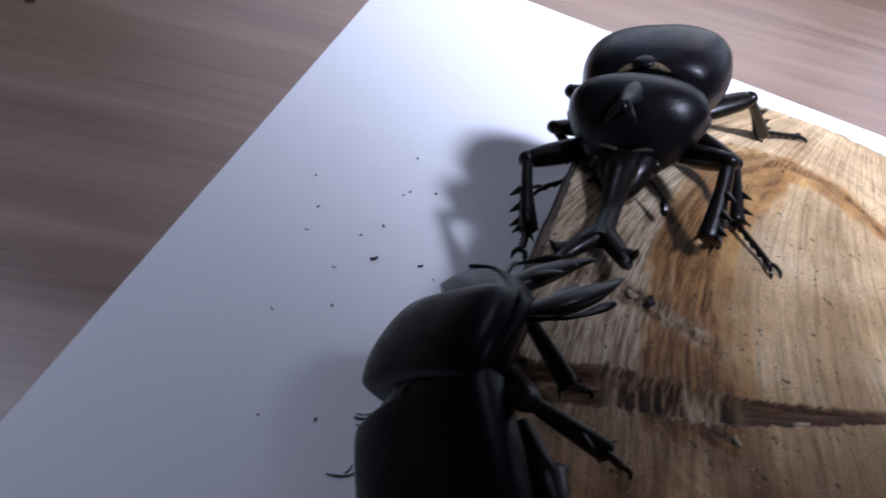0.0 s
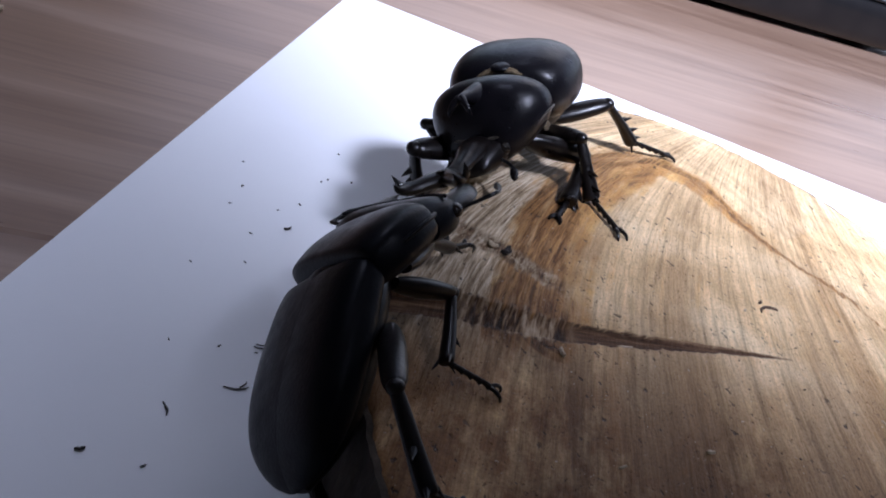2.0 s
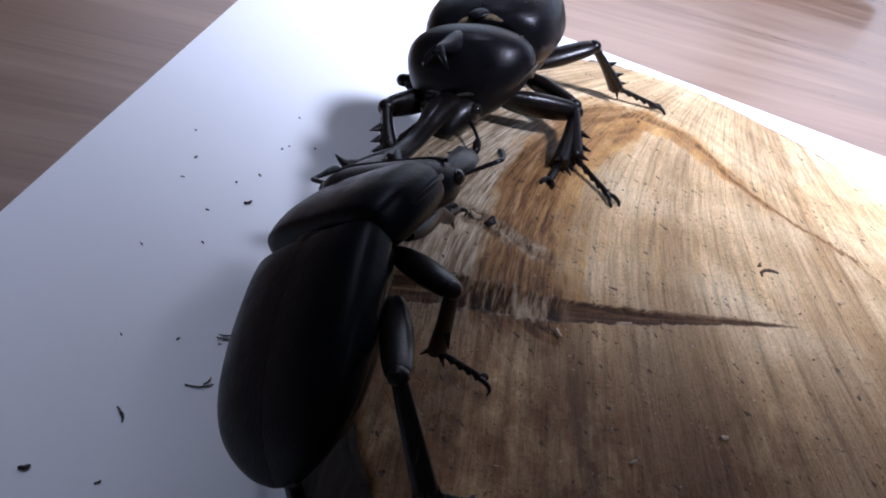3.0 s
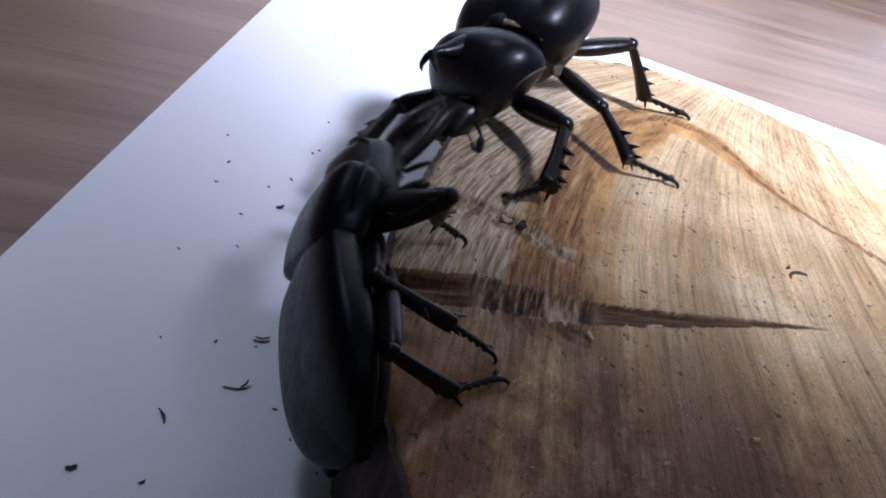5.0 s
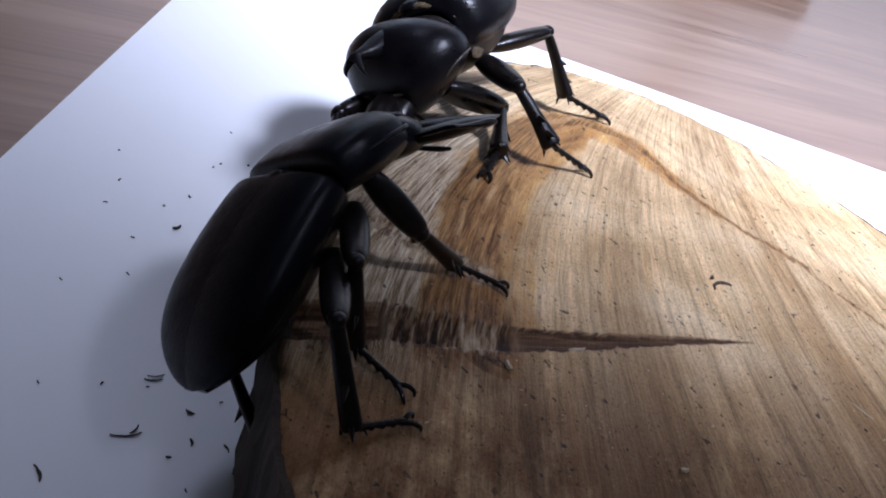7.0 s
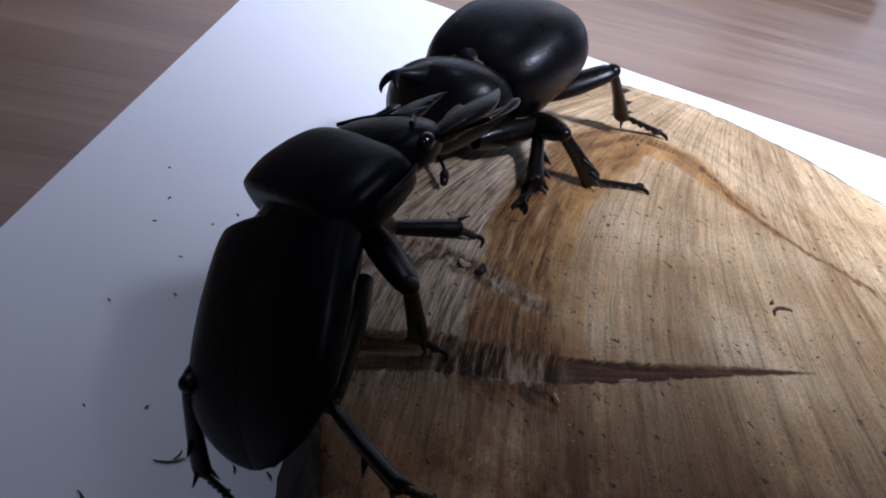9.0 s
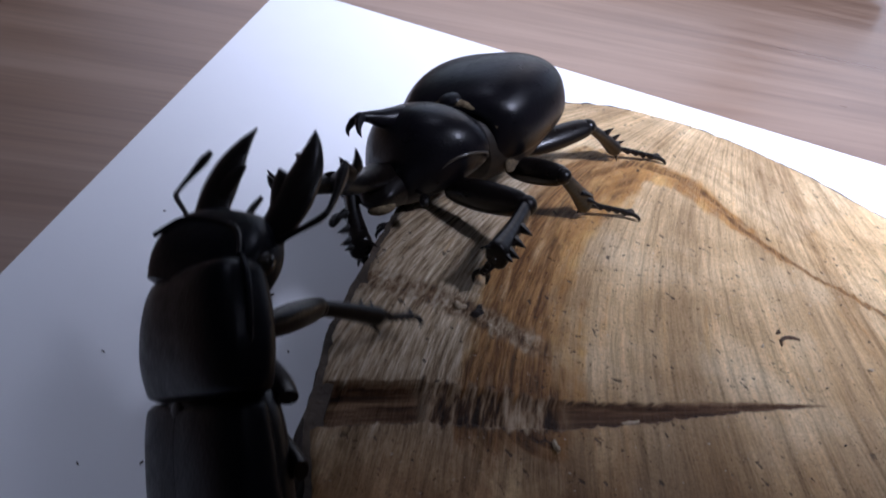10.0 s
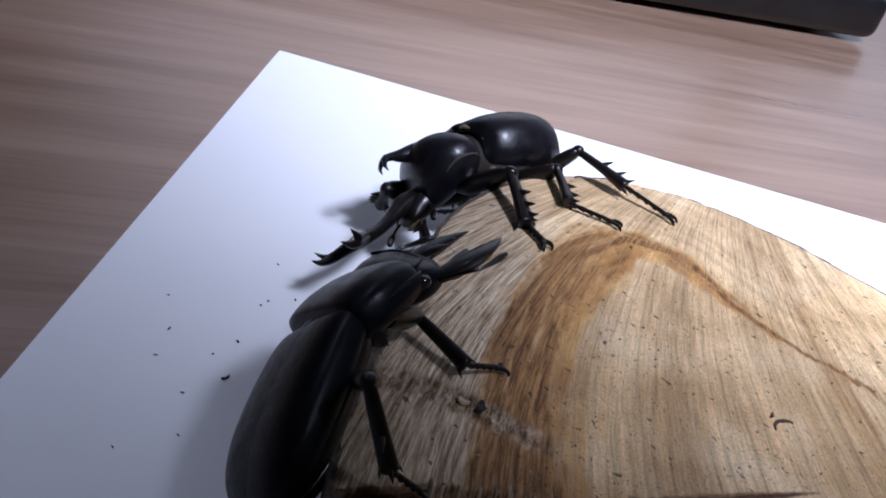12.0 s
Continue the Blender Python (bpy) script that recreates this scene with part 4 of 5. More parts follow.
# seconds; body: x, y, z, yaw, pitch, roll; shield: yaw, pitch, roll; head: yaw, pitch, roll
RHINO_ROWS = [
    (0, 40.2, 136.9, 34.3, 156.5, -0.9, 26.0, -2.9, -14.8, -4.9, 3.6, -5.0, -0.1),
    (0.5, 39.0, 136.8, 34.2, 155.3, -2.1, 27.4, -0.5, -13.5, -4.1, 4.9, -8.1, -0.1),
    (1, 35.4, 132.9, 34.0, 159.0, -3.2, 25.8, -4.2, -13.4, 2.2, 8.2, 2.6, -0.3),
    (1.5, 34.9, 132.7, 33.9, 158.3, 2.5, 23.8, -5.9, -20.5, 10.5, 16.0, 9.6, -0.5),
    (2, 34.8, 130.7, 34.4, 159.6, -0.3, 26.3, -5.7, -14.3, 8.0, 9.2, 8.2, -0.3),
    (2.5, 35.4, 136.6, 34.9, 158.5, 0.1, 34.5, -6.5, -18.7, 1.1, 0.0, 0.0, 0.0),
    (3, 36.6, 134.6, 34.2, 160.3, -2.1, 28.4, -13.4, -12.6, -3.3, 0.0, 0.0, 0.0),
    (4.8, 34.7, 133.2, 32.4, 146.2, -21.8, 32.3, -23.1, 3.9, 11.6, 25.0, 3.9, -0.8),
    (5, 35.4, 133.7, 34.8, 156.3, -16.9, 33.9, -21.1, -1.9, 2.7, 15.2, -2.8, -0.5),
    (5.5, 37.9, 136.1, 35.8, 164.2, -12.0, 41.1, -37.4, -3.3, -11.2, 32.7, -0.9, -1.1),
    (6, 35.8, 135.8, 36.0, 155.3, -13.8, 36.7, -20.6, -8.5, 0.5, 31.6, -9.3, -1.0),
    (6.5, 36.3, 135.8, 35.5, 156.9, -13.8, 47.7, -21.9, -1.1, -8.9, 34.2, -12.8, -1.1),
    (7, 36.8, 138.1, 36.3, 151.5, -5.3, 44.3, -17.9, -17.8, -8.9, 22, 4, 0),
    (7.5, 37.9, 143.8, 33.7, 156.5, -6.2, 37.5, -17.2, -6.8, -10.3, 20, 4, 0),
    (9.3, 36.7, 132.1, 32.8, 141.3, -22.4, 17.7, -6.2, 5.4, 13.2, 20, -9, 0),
    (9.5, 35.8, 132.3, 34.2, 148.6, -16.6, 23, -21.7, -5.7, 6.6, 24, -6, 0),
    (10, 34.7, 126.8, 33.1, 149.4, -6.2, 26.6, -29.5, -1.0, 9.1, 46.2, 8.1, -1.6),
    (10.2, 37.1, 134.8, 33.5, 149.1, -17.3, 33.9, -20.6, 7.4, 2.8, 21.6, 12.4, -0.8),
    (10.5, 41.0, 154.8, 35.9, 131.0, -6.6, 24.3, -20.9, -17.6, -3.5, 24.1, -2.1, -0.8),
    (11, 43.3, 160.6, 31.9, 117.3, 1.6, 40.5, -16.7, -25.2, 3.3, 14, -14, 0),
    (11.5, 45.3, 173.0, 24.6, 124.2, 6.5, 44.4, -22.1, -29.4, -0.6, 22.6, -7.3, -0.7),
    (12, 45.5, 174.2, 22.8, 121.4, 5.8, 42.6, -21.0, -28.8, 0.6, 26.4, -9.0, -0.8),
]
STAG_ROWS = [
    (0, 3.5, 71.5, 25.5, 11.3, 9.7, -62.9, -30.5, -19.1, -9.4, -42.0, -33.1, -11.1),
    (0.5, 3.5, 68.3, 23.5, 13.6, 21.0, -72.4, -38.3, -20.9, -8.5, -25.8, -28.5, -15.2),
    (1, 5.1, 72.2, 25.6, 6.9, 10.5, -68.1, -23.1, -25.2, -10.2, -8.2, -25.2, 8.3),
    (1.5, 6.3, 68.3, 29.0, 5.2, 9.4, -65.5, -38.8, -25.6, -10.4, 27.4, -4.8, 20.0),
    (2, 8.0, 69.6, 31.0, -2.7, 28.2, -65.9, -10.4, -30.8, -1.3, 30.8, -4.5, 17.1),
    (2.5, 8.8, 69.5, 32.4, -2.5, 14.3, -56.1, -24.4, -27.0, 0.8, 27.1, -2.6, 14.9),
    (3, 9.6, 70.0, 34.1, -6.2, 23.1, -56.6, -10.6, -28.7, -2.4, 24.3, -4.0, 17.7),
    (4.8, 3.1, 82.0, 17.3, 14.5, 10.0, -91.5, 1.2, 0.1, -6.5, -55.4, -13.6, -5.1),
    (5, 5.7, 76.4, 25.3, 9.5, 6.6, -84.6, -31.7, -14.1, -5.0, -55.1, -35.4, -2.1),
    (5.5, 7.4, 84.6, 26.1, -1.5, 34.1, -79.9, -16.7, -24.3, 4.9, -24.0, -27.0, 0.0),
    (6, 7.5, 86.2, 27.0, -3.3, 33.1, -74.7, -30.1, -27.7, -2.7, -11.3, -29.4, -6.6),
    (6.5, 9.1, 88.7, 27.4, -9.3, 42.1, -66.8, -19.9, -26.1, -7.1, -14.8, -23.1, -5.2),
    (7, 14.0, 88.9, 35.4, -25.0, 34.7, -47.1, -3.3, -25.6, -7.1, -24.0, -19.4, -1.9),
    (7.5, 17.7, 91.0, 37.5, -24.1, 29.3, -42.1, 1.4, -22.9, -1.3, -23.9, -20.0, -8.2),
    (9.3, 7.4, 81.5, 37.8, -1.1, 32.1, -53.2, -32.6, -27.1, -6.4, 6.1, -11.1, -6.5),
    (9.5, 9.4, 81.3, 37.6, -2.4, 31.5, -52.0, -23.5, -40.9, 2.0, -9.7, -40.6, 3.2),
    (10, 2.2, 67.9, 33.0, 20.2, 44.8, -78.2, 0.8, -5.0, -3.5, -10.7, -29.7, 11.7),
    (10.2, 5.4, 82.3, 30.3, -8.7, 40.4, -68.1, -16.4, -35.5, -4.7, -19.8, -26.9, -3.2),
    (10.5, 6.6, 84.2, 31.1, -14.2, 48.1, -68.6, -15.2, -30.9, -4.6, -6.4, -14.7, 4.9),
    (11, 12.8, 101.5, 28.8, -15.7, 26.2, -57.6, 4.4, -5.8, 1.5, -18.2, -20.1, 11.7),
    (11.5, 13.3, 103.5, 26.4, -19.2, 31.9, -59.8, -10.6, -30.7, 1.8, -5.5, -9.2, 6.4),
    (12, 14.0, 102.1, 30.3, -18.6, 23.7, -59.8, -11.2, -23.9, 0.4, -13.0, -12.0, 9.3),
]
# the limbs: seconds; knee, ankle and claw, each x, y, z
RHINO_LEG_ROWS = {
    ('left', 0): [
        (0, 48.7, 117.6, 36.9, 46.5, 107.6, 28.8, 47.9, 109.3, 25.2),
        (0.5, 49.5, 118.0, 36.9, 46.8, 108.1, 28.7, 47.8, 109.5, 25.2),
        (1, 52.5, 126.3, 31.1, 48.8, 114.1, 25.9, 46.8, 109.7, 25.1),
        (1.5, 52.0, 126.7, 30.8, 49.7, 114.1, 25.9, 47.3, 109.2, 25.1),
        (2, 51.1, 127.2, 31.0, 48.9, 114.6, 25.9, 46.4, 109.5, 25.1),
        (2.5, 52.4, 130.9, 30.7, 50.7, 117.7, 25.7, 47.6, 110.8, 25.0),
        (3, 52.8, 127.7, 31.1, 50.4, 115.3, 25.9, 47.8, 110.0, 25.1),
        (4.8, 42.4, 113.6, 31.5, 39.2, 101.9, 26.1, 37.5, 98.6, 25.2),
        (5, 42.6, 112.8, 34.0, 39.6, 101.3, 28.8, 39.0, 101.2, 25.2),
        (5.5, 46.9, 117.6, 33.6, 44.4, 105.8, 28.7, 43.8, 105.8, 25.2),
        (6, 46.0, 116.5, 35.6, 43.4, 104.8, 30.6, 44.9, 109.4, 25.2),
        (6.5, 45.6, 116.2, 35.8, 43.5, 104.5, 30.5, 45.0, 109.4, 25.2),
        (7, 52.6, 133.9, 29.6, 50.2, 121.4, 27.3, 47.0, 114.8, 25.2),
        (7.5, 53.8, 136.9, 31.9, 50.2, 124.5, 29.9, 48.6, 118.7, 25.2),
        (9.3, 49.2, 127.4, 30.4, 45.9, 115.2, 26.1, 42.7, 109.1, 25.2),
        (9.5, 44.2, 113.0, 31.9, 40.3, 100.8, 29.5, 39.7, 101.3, 25.2),
        (10, 41.8, 107.9, 34.2, 36.2, 96.7, 32.8, 36.4, 100.8, 25.2),
        (10.2, 43.9, 115.0, 34.3, 40.0, 103.0, 31.1, 40.0, 104.7, 25.2),
        (10.5, 46.4, 134.7, 33.6, 43.1, 122.5, 30.6, 43.2, 122.2, 25.2),
        (11, 41.6, 137.6, 32.7, 39.6, 126.3, 26.6, 48.2, 125.4, 25.2),
        (11.5, 52.1, 154.9, 31.4, 53.9, 142.7, 26.1, 59.2, 133.2, 25.2),
        (12, 51.3, 157.0, 31.0, 52.7, 144.2, 26.0, 57.3, 134.0, 25.1),
    ],
    ('left', 1): [
        (0, 55.9, 128.3, 31.5, 55.7, 118.2, 26.4, 59.6, 107.6, 25.2),
        (0.5, 55.5, 128.3, 32.0, 55.8, 118.4, 26.4, 59.6, 107.6, 25.2),
        (1, 52.6, 126.3, 32.5, 52.1, 116.6, 27.1, 58.9, 108.0, 25.2),
        (1.5, 51.4, 125.4, 32.0, 51.2, 115.1, 27.8, 58.8, 107.5, 25.2),
        (2, 49.5, 122.6, 34.3, 54.4, 118.5, 26.1, 58.7, 108.2, 25.2),
        (2.5, 51.8, 128.0, 32.8, 53.1, 118.5, 26.7, 59.1, 108.8, 25.2),
        (3, 53.2, 127.4, 31.3, 53.7, 117.3, 26.8, 59.0, 107.7, 25.2),
        (4.8, 48.4, 122.0, 33.4, 54.1, 117.2, 26.0, 59.0, 107.7, 25.2),
        (5, 52.4, 125.8, 32.1, 57.8, 116.6, 28.4, 68.6, 118.4, 25.2),
        (5.5, 55.5, 130.1, 35.4, 62.0, 132.7, 26.2, 68.4, 124.3, 25.2),
        (6, 49.3, 125.9, 36.3, 54.9, 123.4, 26.6, 59.8, 113.3, 25.2),
        (6.5, 51.0, 125.9, 35.8, 57.2, 118.7, 29.7, 67.7, 118.9, 25.2),
        (7, 52.0, 127.4, 36.6, 59.3, 122.5, 30.2, 69.2, 124.7, 25.2),
        (7.5, 52.3, 134.1, 33.3, 59.6, 126.8, 27.4, 67.6, 118.8, 25.2),
        (9.3, 51.2, 121.5, 33.3, 58.8, 123.5, 26.0, 69.7, 126.4, 25.1),
        (9.5, 50.4, 122.8, 34.5, 57.9, 124.6, 26.4, 69.0, 126.5, 25.2),
        (10, 49.5, 118.1, 34.7, 57.4, 122.9, 27.8, 68.5, 125.6, 25.2),
        (10.2, 51.0, 124.3, 35.8, 59.0, 125.4, 28.2, 69.6, 126.6, 25.2),
        (10.5, 58.2, 158.9, 29.6, 57.7, 146.7, 25.7, 60.9, 135.3, 25.0),
        (11, 57.0, 145.0, 34.1, 62.5, 136.4, 29.5, 73.1, 136.7, 25.2),
        (11.5, 61.5, 159.8, 28.2, 63.2, 148.6, 26.7, 69.2, 138.7, 25.2),
        (12, 63.7, 165.5, 27.5, 63.9, 154.7, 26.2, 73.7, 150.0, 25.2),
    ],
    ('left', 2): [
        (0, 64.4, 149.7, 34.7, 72.8, 154.7, 26.3, 84.8, 159.3, 25.2),
        (0.5, 63.8, 149.4, 34.6, 72.8, 154.2, 26.7, 84.8, 158.9, 25.2),
        (1, 59.4, 145.0, 35.4, 68.9, 147.8, 27.4, 81.3, 150.0, 25.2),
        (1.5, 58.1, 142.6, 35.6, 67.9, 145.1, 27.8, 79.8, 149.0, 25.2),
        (2, 58.5, 143.0, 35.5, 68.0, 146.5, 27.8, 80.1, 149.6, 25.2),
        (2.5, 60.1, 148.1, 36.1, 69.3, 149.9, 27.7, 81.6, 150.5, 25.2),
        (3, 60.4, 146.9, 35.9, 69.7, 150.2, 28.0, 82.1, 151.0, 25.2),
        (4.8, 61.3, 142.3, 36.9, 69.4, 146.1, 28.0, 81.4, 149.2, 25.2),
        (5, 60.9, 145.1, 38.2, 68.8, 146.0, 28.3, 80.8, 148.8, 25.2),
        (5.5, 62.6, 149.0, 39.6, 69.8, 148.5, 29.0, 82.0, 150.3, 25.2),
        (6, 61.2, 148.9, 38.3, 69.2, 147.6, 28.3, 81.5, 149.5, 25.2),
        (6.5, 61.0, 150.2, 37.8, 68.9, 146.6, 28.4, 81.2, 148.3, 25.2),
        (7, 62.2, 150.4, 39.5, 69.3, 146.6, 29.4, 81.3, 148.6, 25.2),
        (7.5, 63.1, 155.5, 37.1, 69.1, 147.8, 28.9, 81.3, 149.2, 25.2),
        (9.3, 62.5, 140.7, 37.8, 69.8, 145.8, 28.9, 81.4, 148.7, 25.2),
        (9.5, 61.5, 142.8, 36.6, 69.7, 147.1, 28.0, 81.7, 149.6, 25.2),
        (10, 59.8, 139.0, 33.8, 68.9, 145.5, 27.6, 81.0, 148.7, 25.2),
        (10.2, 62.9, 144.9, 37.3, 70.7, 148.0, 28.2, 82.5, 149.8, 25.1),
        (10.5, 67.6, 161.5, 36.8, 70.4, 151.0, 29.5, 82.1, 149.5, 25.2),
        (11, 67.8, 164.6, 36.2, 72.3, 157.2, 26.6, 81.0, 147.9, 25.2),
        (11.5, 70.0, 171.8, 31.8, 78.8, 163.4, 27.5, 88.7, 155.4, 25.2),
        (12, 69.6, 172.3, 30.7, 78.5, 163.3, 27.6, 88.4, 154.9, 25.2),
    ],
    ('right', 0): [
        (0, 22.6, 130.1, 22.0, 23.8, 118.4, 16.2, 21.5, 110.5, 15.2),
        (0.5, 22.7, 127.3, 22.1, 23.0, 114.7, 18.7, 21.8, 108.0, 17.7),
        (1, 19.9, 122.5, 25.0, 20.8, 109.7, 23.2, 20.9, 104.1, 21.7),
        (1.5, 20.2, 122.3, 24.4, 24.5, 127.7, 13.5, 24.8, 122.0, 12.5),
        (2, 19.9, 119.8, 25.4, 24.2, 125.6, 14.7, 24.4, 119.8, 13.7),
        (2.5, 21.5, 125.8, 23.6, 25.5, 130.9, 12.4, 25.5, 124.5, 11.4),
        (3, 21.1, 124.4, 24.2, 21.6, 111.5, 22.5, 21.7, 107.1, 21.5),
        (4.8, 21.2, 125.5, 23.5, 22.0, 112.8, 20.7, 22.4, 109.2, 19.7),
        (5, 18.2, 132.9, 20.4, 13.1, 121.4, 17.0, 11.6, 116.5, 16.0),
        (5.5, 23.0, 130.6, 23.4, 26.4, 137.3, 12.8, 26.8, 130.3, 11.9),
        (6, 21.6, 128.7, 24.1, 24.7, 136.4, 14.2, 25.2, 130.3, 13.2),
        (6.5, 21.8, 128.4, 24.2, 24.0, 137.7, 15.5, 25.9, 134.0, 14.6),
        (7, 24.3, 128.4, 24.5, 21.7, 116.1, 21.2, 22.0, 110.5, 19.0),
        (7.5, 22.5, 134.9, 27.1, 22.5, 124.0, 23.0, 22.5, 118.0, 20.0),
        (9.3, 22.6, 121.9, 26.2, 18.4, 113.5, 21.0, 19.0, 108.0, 19.0),
        (9.5, 20.4, 127.1, 28.7, 20.0, 119.0, 23.0, 20.5, 113.0, 20.0),
        (10, 18.9, 119.4, 25.3, 20.5, 106.7, 23.9, 21.7, 109.5, 18.5),
        (10.2, 20.0, 129.5, 23.3, 22.7, 117.0, 20.9, 23.6, 114.7, 19.9),
        (10.5, 26.7, 150.9, 20.7, 27.6, 138.1, 19.3, 28.8, 131.4, 18.3),
        (11, 31.4, 151.5, 17.6, 31.0, 139.2, 16.3, 32.3, 137.5, 15.3),
        (11.5, 30.2, 168.9, 14.8, 31.8, 178.3, 6.2, 35.1, 175.4, 5.2),
        (12, 30.2, 170.5, 14.2, 31.8, 179.9, 5.5, 35.0, 175.6, 4.5),
    ],
    ('right', 1): [
        (0, 29.0, 142.3, 22.6, 38.3, 140.3, 16.5, 29.0, 139.0, 10.2),
        (0.5, 28.3, 142.4, 22.4, 38.0, 140.3, 17.0, 28.9, 139.2, 10.2),
        (1, 24.2, 140.1, 22.3, 34.5, 136.3, 19.6, 28.9, 139.4, 10.2),
        (1.5, 23.2, 139.8, 21.8, 32.7, 134.3, 19.4, 28.8, 139.6, 10.2),
        (2, 23.7, 138.7, 22.2, 32.2, 132.5, 18.2, 28.7, 139.8, 10.2),
        (2.5, 25.6, 141.9, 21.8, 36.2, 139.5, 18.7, 28.7, 140.0, 10.2),
        (3, 25.6, 141.1, 22.2, 35.8, 137.8, 18.6, 28.6, 140.2, 10.2),
        (4.8, 27.3, 142.5, 22.7, 36.1, 137.5, 17.7, 28.4, 140.9, 10.2),
        (5, 26.8, 142.1, 23.6, 35.8, 138.0, 18.2, 28.3, 141.0, 10.2),
        (5.5, 29.3, 142.7, 23.6, 37.6, 139.9, 16.5, 28.3, 141.2, 10.2),
        (6, 27.7, 143.3, 23.9, 36.4, 139.3, 17.8, 28.2, 141.4, 10.2),
        (6.5, 29.9, 142.9, 23.1, 36.8, 137.3, 16.2, 28.1, 141.6, 10.2),
        (7, 29.8, 143.8, 22.8, 37.0, 138.1, 16.2, 28.1, 141.8, 10.2),
        (7.5, 29.1, 147.9, 21.7, 37.8, 143.8, 15.8, 28.0, 142.0, 10.2),
        (9.3, 27.7, 139.8, 24.7, 35.8, 137.8, 17.0, 27.3, 134.8, 10.2),
        (9.5, 26.3, 139.1, 24.3, 35.2, 137.6, 17.5, 27.2, 134.0, 10.2),
        (10, 24.8, 134.2, 22.0, 34.8, 130.6, 18.3, 27.0, 132.0, 10.2),
        (10.2, 29.2, 140.7, 22.8, 36.8, 136.3, 15.7, 27.3, 134.6, 9.6),
        (10.5, 35.3, 154.5, 23.1, 31.5, 146.6, 15.9, 27.8, 138.5, 8.7),
        (11, 37.4, 159.0, 18.6, 37.6, 149.7, 12.2, 28.5, 145.0, 7.2),
        (11.5, 39.0, 169.4, 12.9, 37.2, 158.8, 9.3, 29.2, 151.5, 5.7),
        (12, 38.6, 172.0, 11.1, 40.4, 161.9, 6.4, 30.0, 158.0, 4.2),
    ],
    ('right', 2): [
        (0, 34.7, 158.6, 22.8, 46.5, 154.6, 19.6, 46.0, 165.0, 12.2),
        (0.5, 34.4, 158.7, 22.7, 46.2, 154.7, 19.6, 45.9, 165.1, 12.2),
        (1, 31.8, 156.8, 23.0, 44.0, 154.8, 19.5, 45.7, 165.1, 12.2),
        (1.5, 31.5, 156.3, 22.4, 43.7, 154.5, 18.9, 45.6, 165.2, 12.2),
        (2, 31.7, 154.6, 22.9, 43.9, 154.5, 18.9, 45.5, 165.3, 12.2),
        (2.5, 32.1, 158.4, 21.7, 44.4, 155.4, 20.2, 45.3, 165.3, 12.2),
        (3, 32.1, 157.5, 22.6, 44.3, 155.1, 19.8, 45.2, 165.4, 12.2),
        (4.8, 35.4, 156.7, 24.8, 46.4, 154.7, 18.6, 44.7, 165.6, 12.2),
        (5, 33.4, 157.1, 24.9, 45.1, 155.5, 20.0, 44.7, 165.7, 12.2),
        (5.5, 33.7, 157.8, 23.8, 46.0, 156.3, 20.7, 44.5, 165.7, 12.2),
        (6, 33.9, 158.1, 24.7, 45.6, 155.8, 20.0, 44.4, 165.8, 12.2),
        (6.5, 35.6, 157.2, 23.9, 47.6, 156.0, 19.6, 44.3, 165.9, 12.2),
        (7, 36.0, 158.1, 23.0, 47.9, 155.8, 19.0, 44.1, 165.9, 12.2),
        (7.5, 32.9, 163.0, 21.5, 44.0, 156.7, 20.9, 44.0, 166.0, 12.2),
        (9.3, 35.4, 155.7, 26.6, 45.5, 152.7, 19.4, 44.0, 163.1, 12.2),
        (9.5, 33.5, 155.9, 25.6, 44.4, 152.5, 19.8, 44.0, 162.8, 12.2),
        (10, 33.8, 150.6, 23.3, 45.2, 150.5, 17.5, 44.0, 162.0, 12.2),
        (10.2, 35.7, 156.9, 23.9, 46.7, 153.8, 18.1, 44.2, 164.2, 11.2),
        (10.5, 38.5, 169.8, 22.8, 48.2, 161.8, 20.5, 44.5, 167.5, 9.7),
        (11, 44.1, 172.6, 17.1, 51.8, 163.5, 12.4, 45.0, 173.0, 7.2),
        (11.5, 42.7, 181.8, 10.7, 53.4, 175.7, 14.3, 45.5, 178.5, 4.7),
        (12, 44.1, 185.2, 9.0, 53.0, 176.0, 9.3, 46.0, 184.0, 2.2),
    ],
}
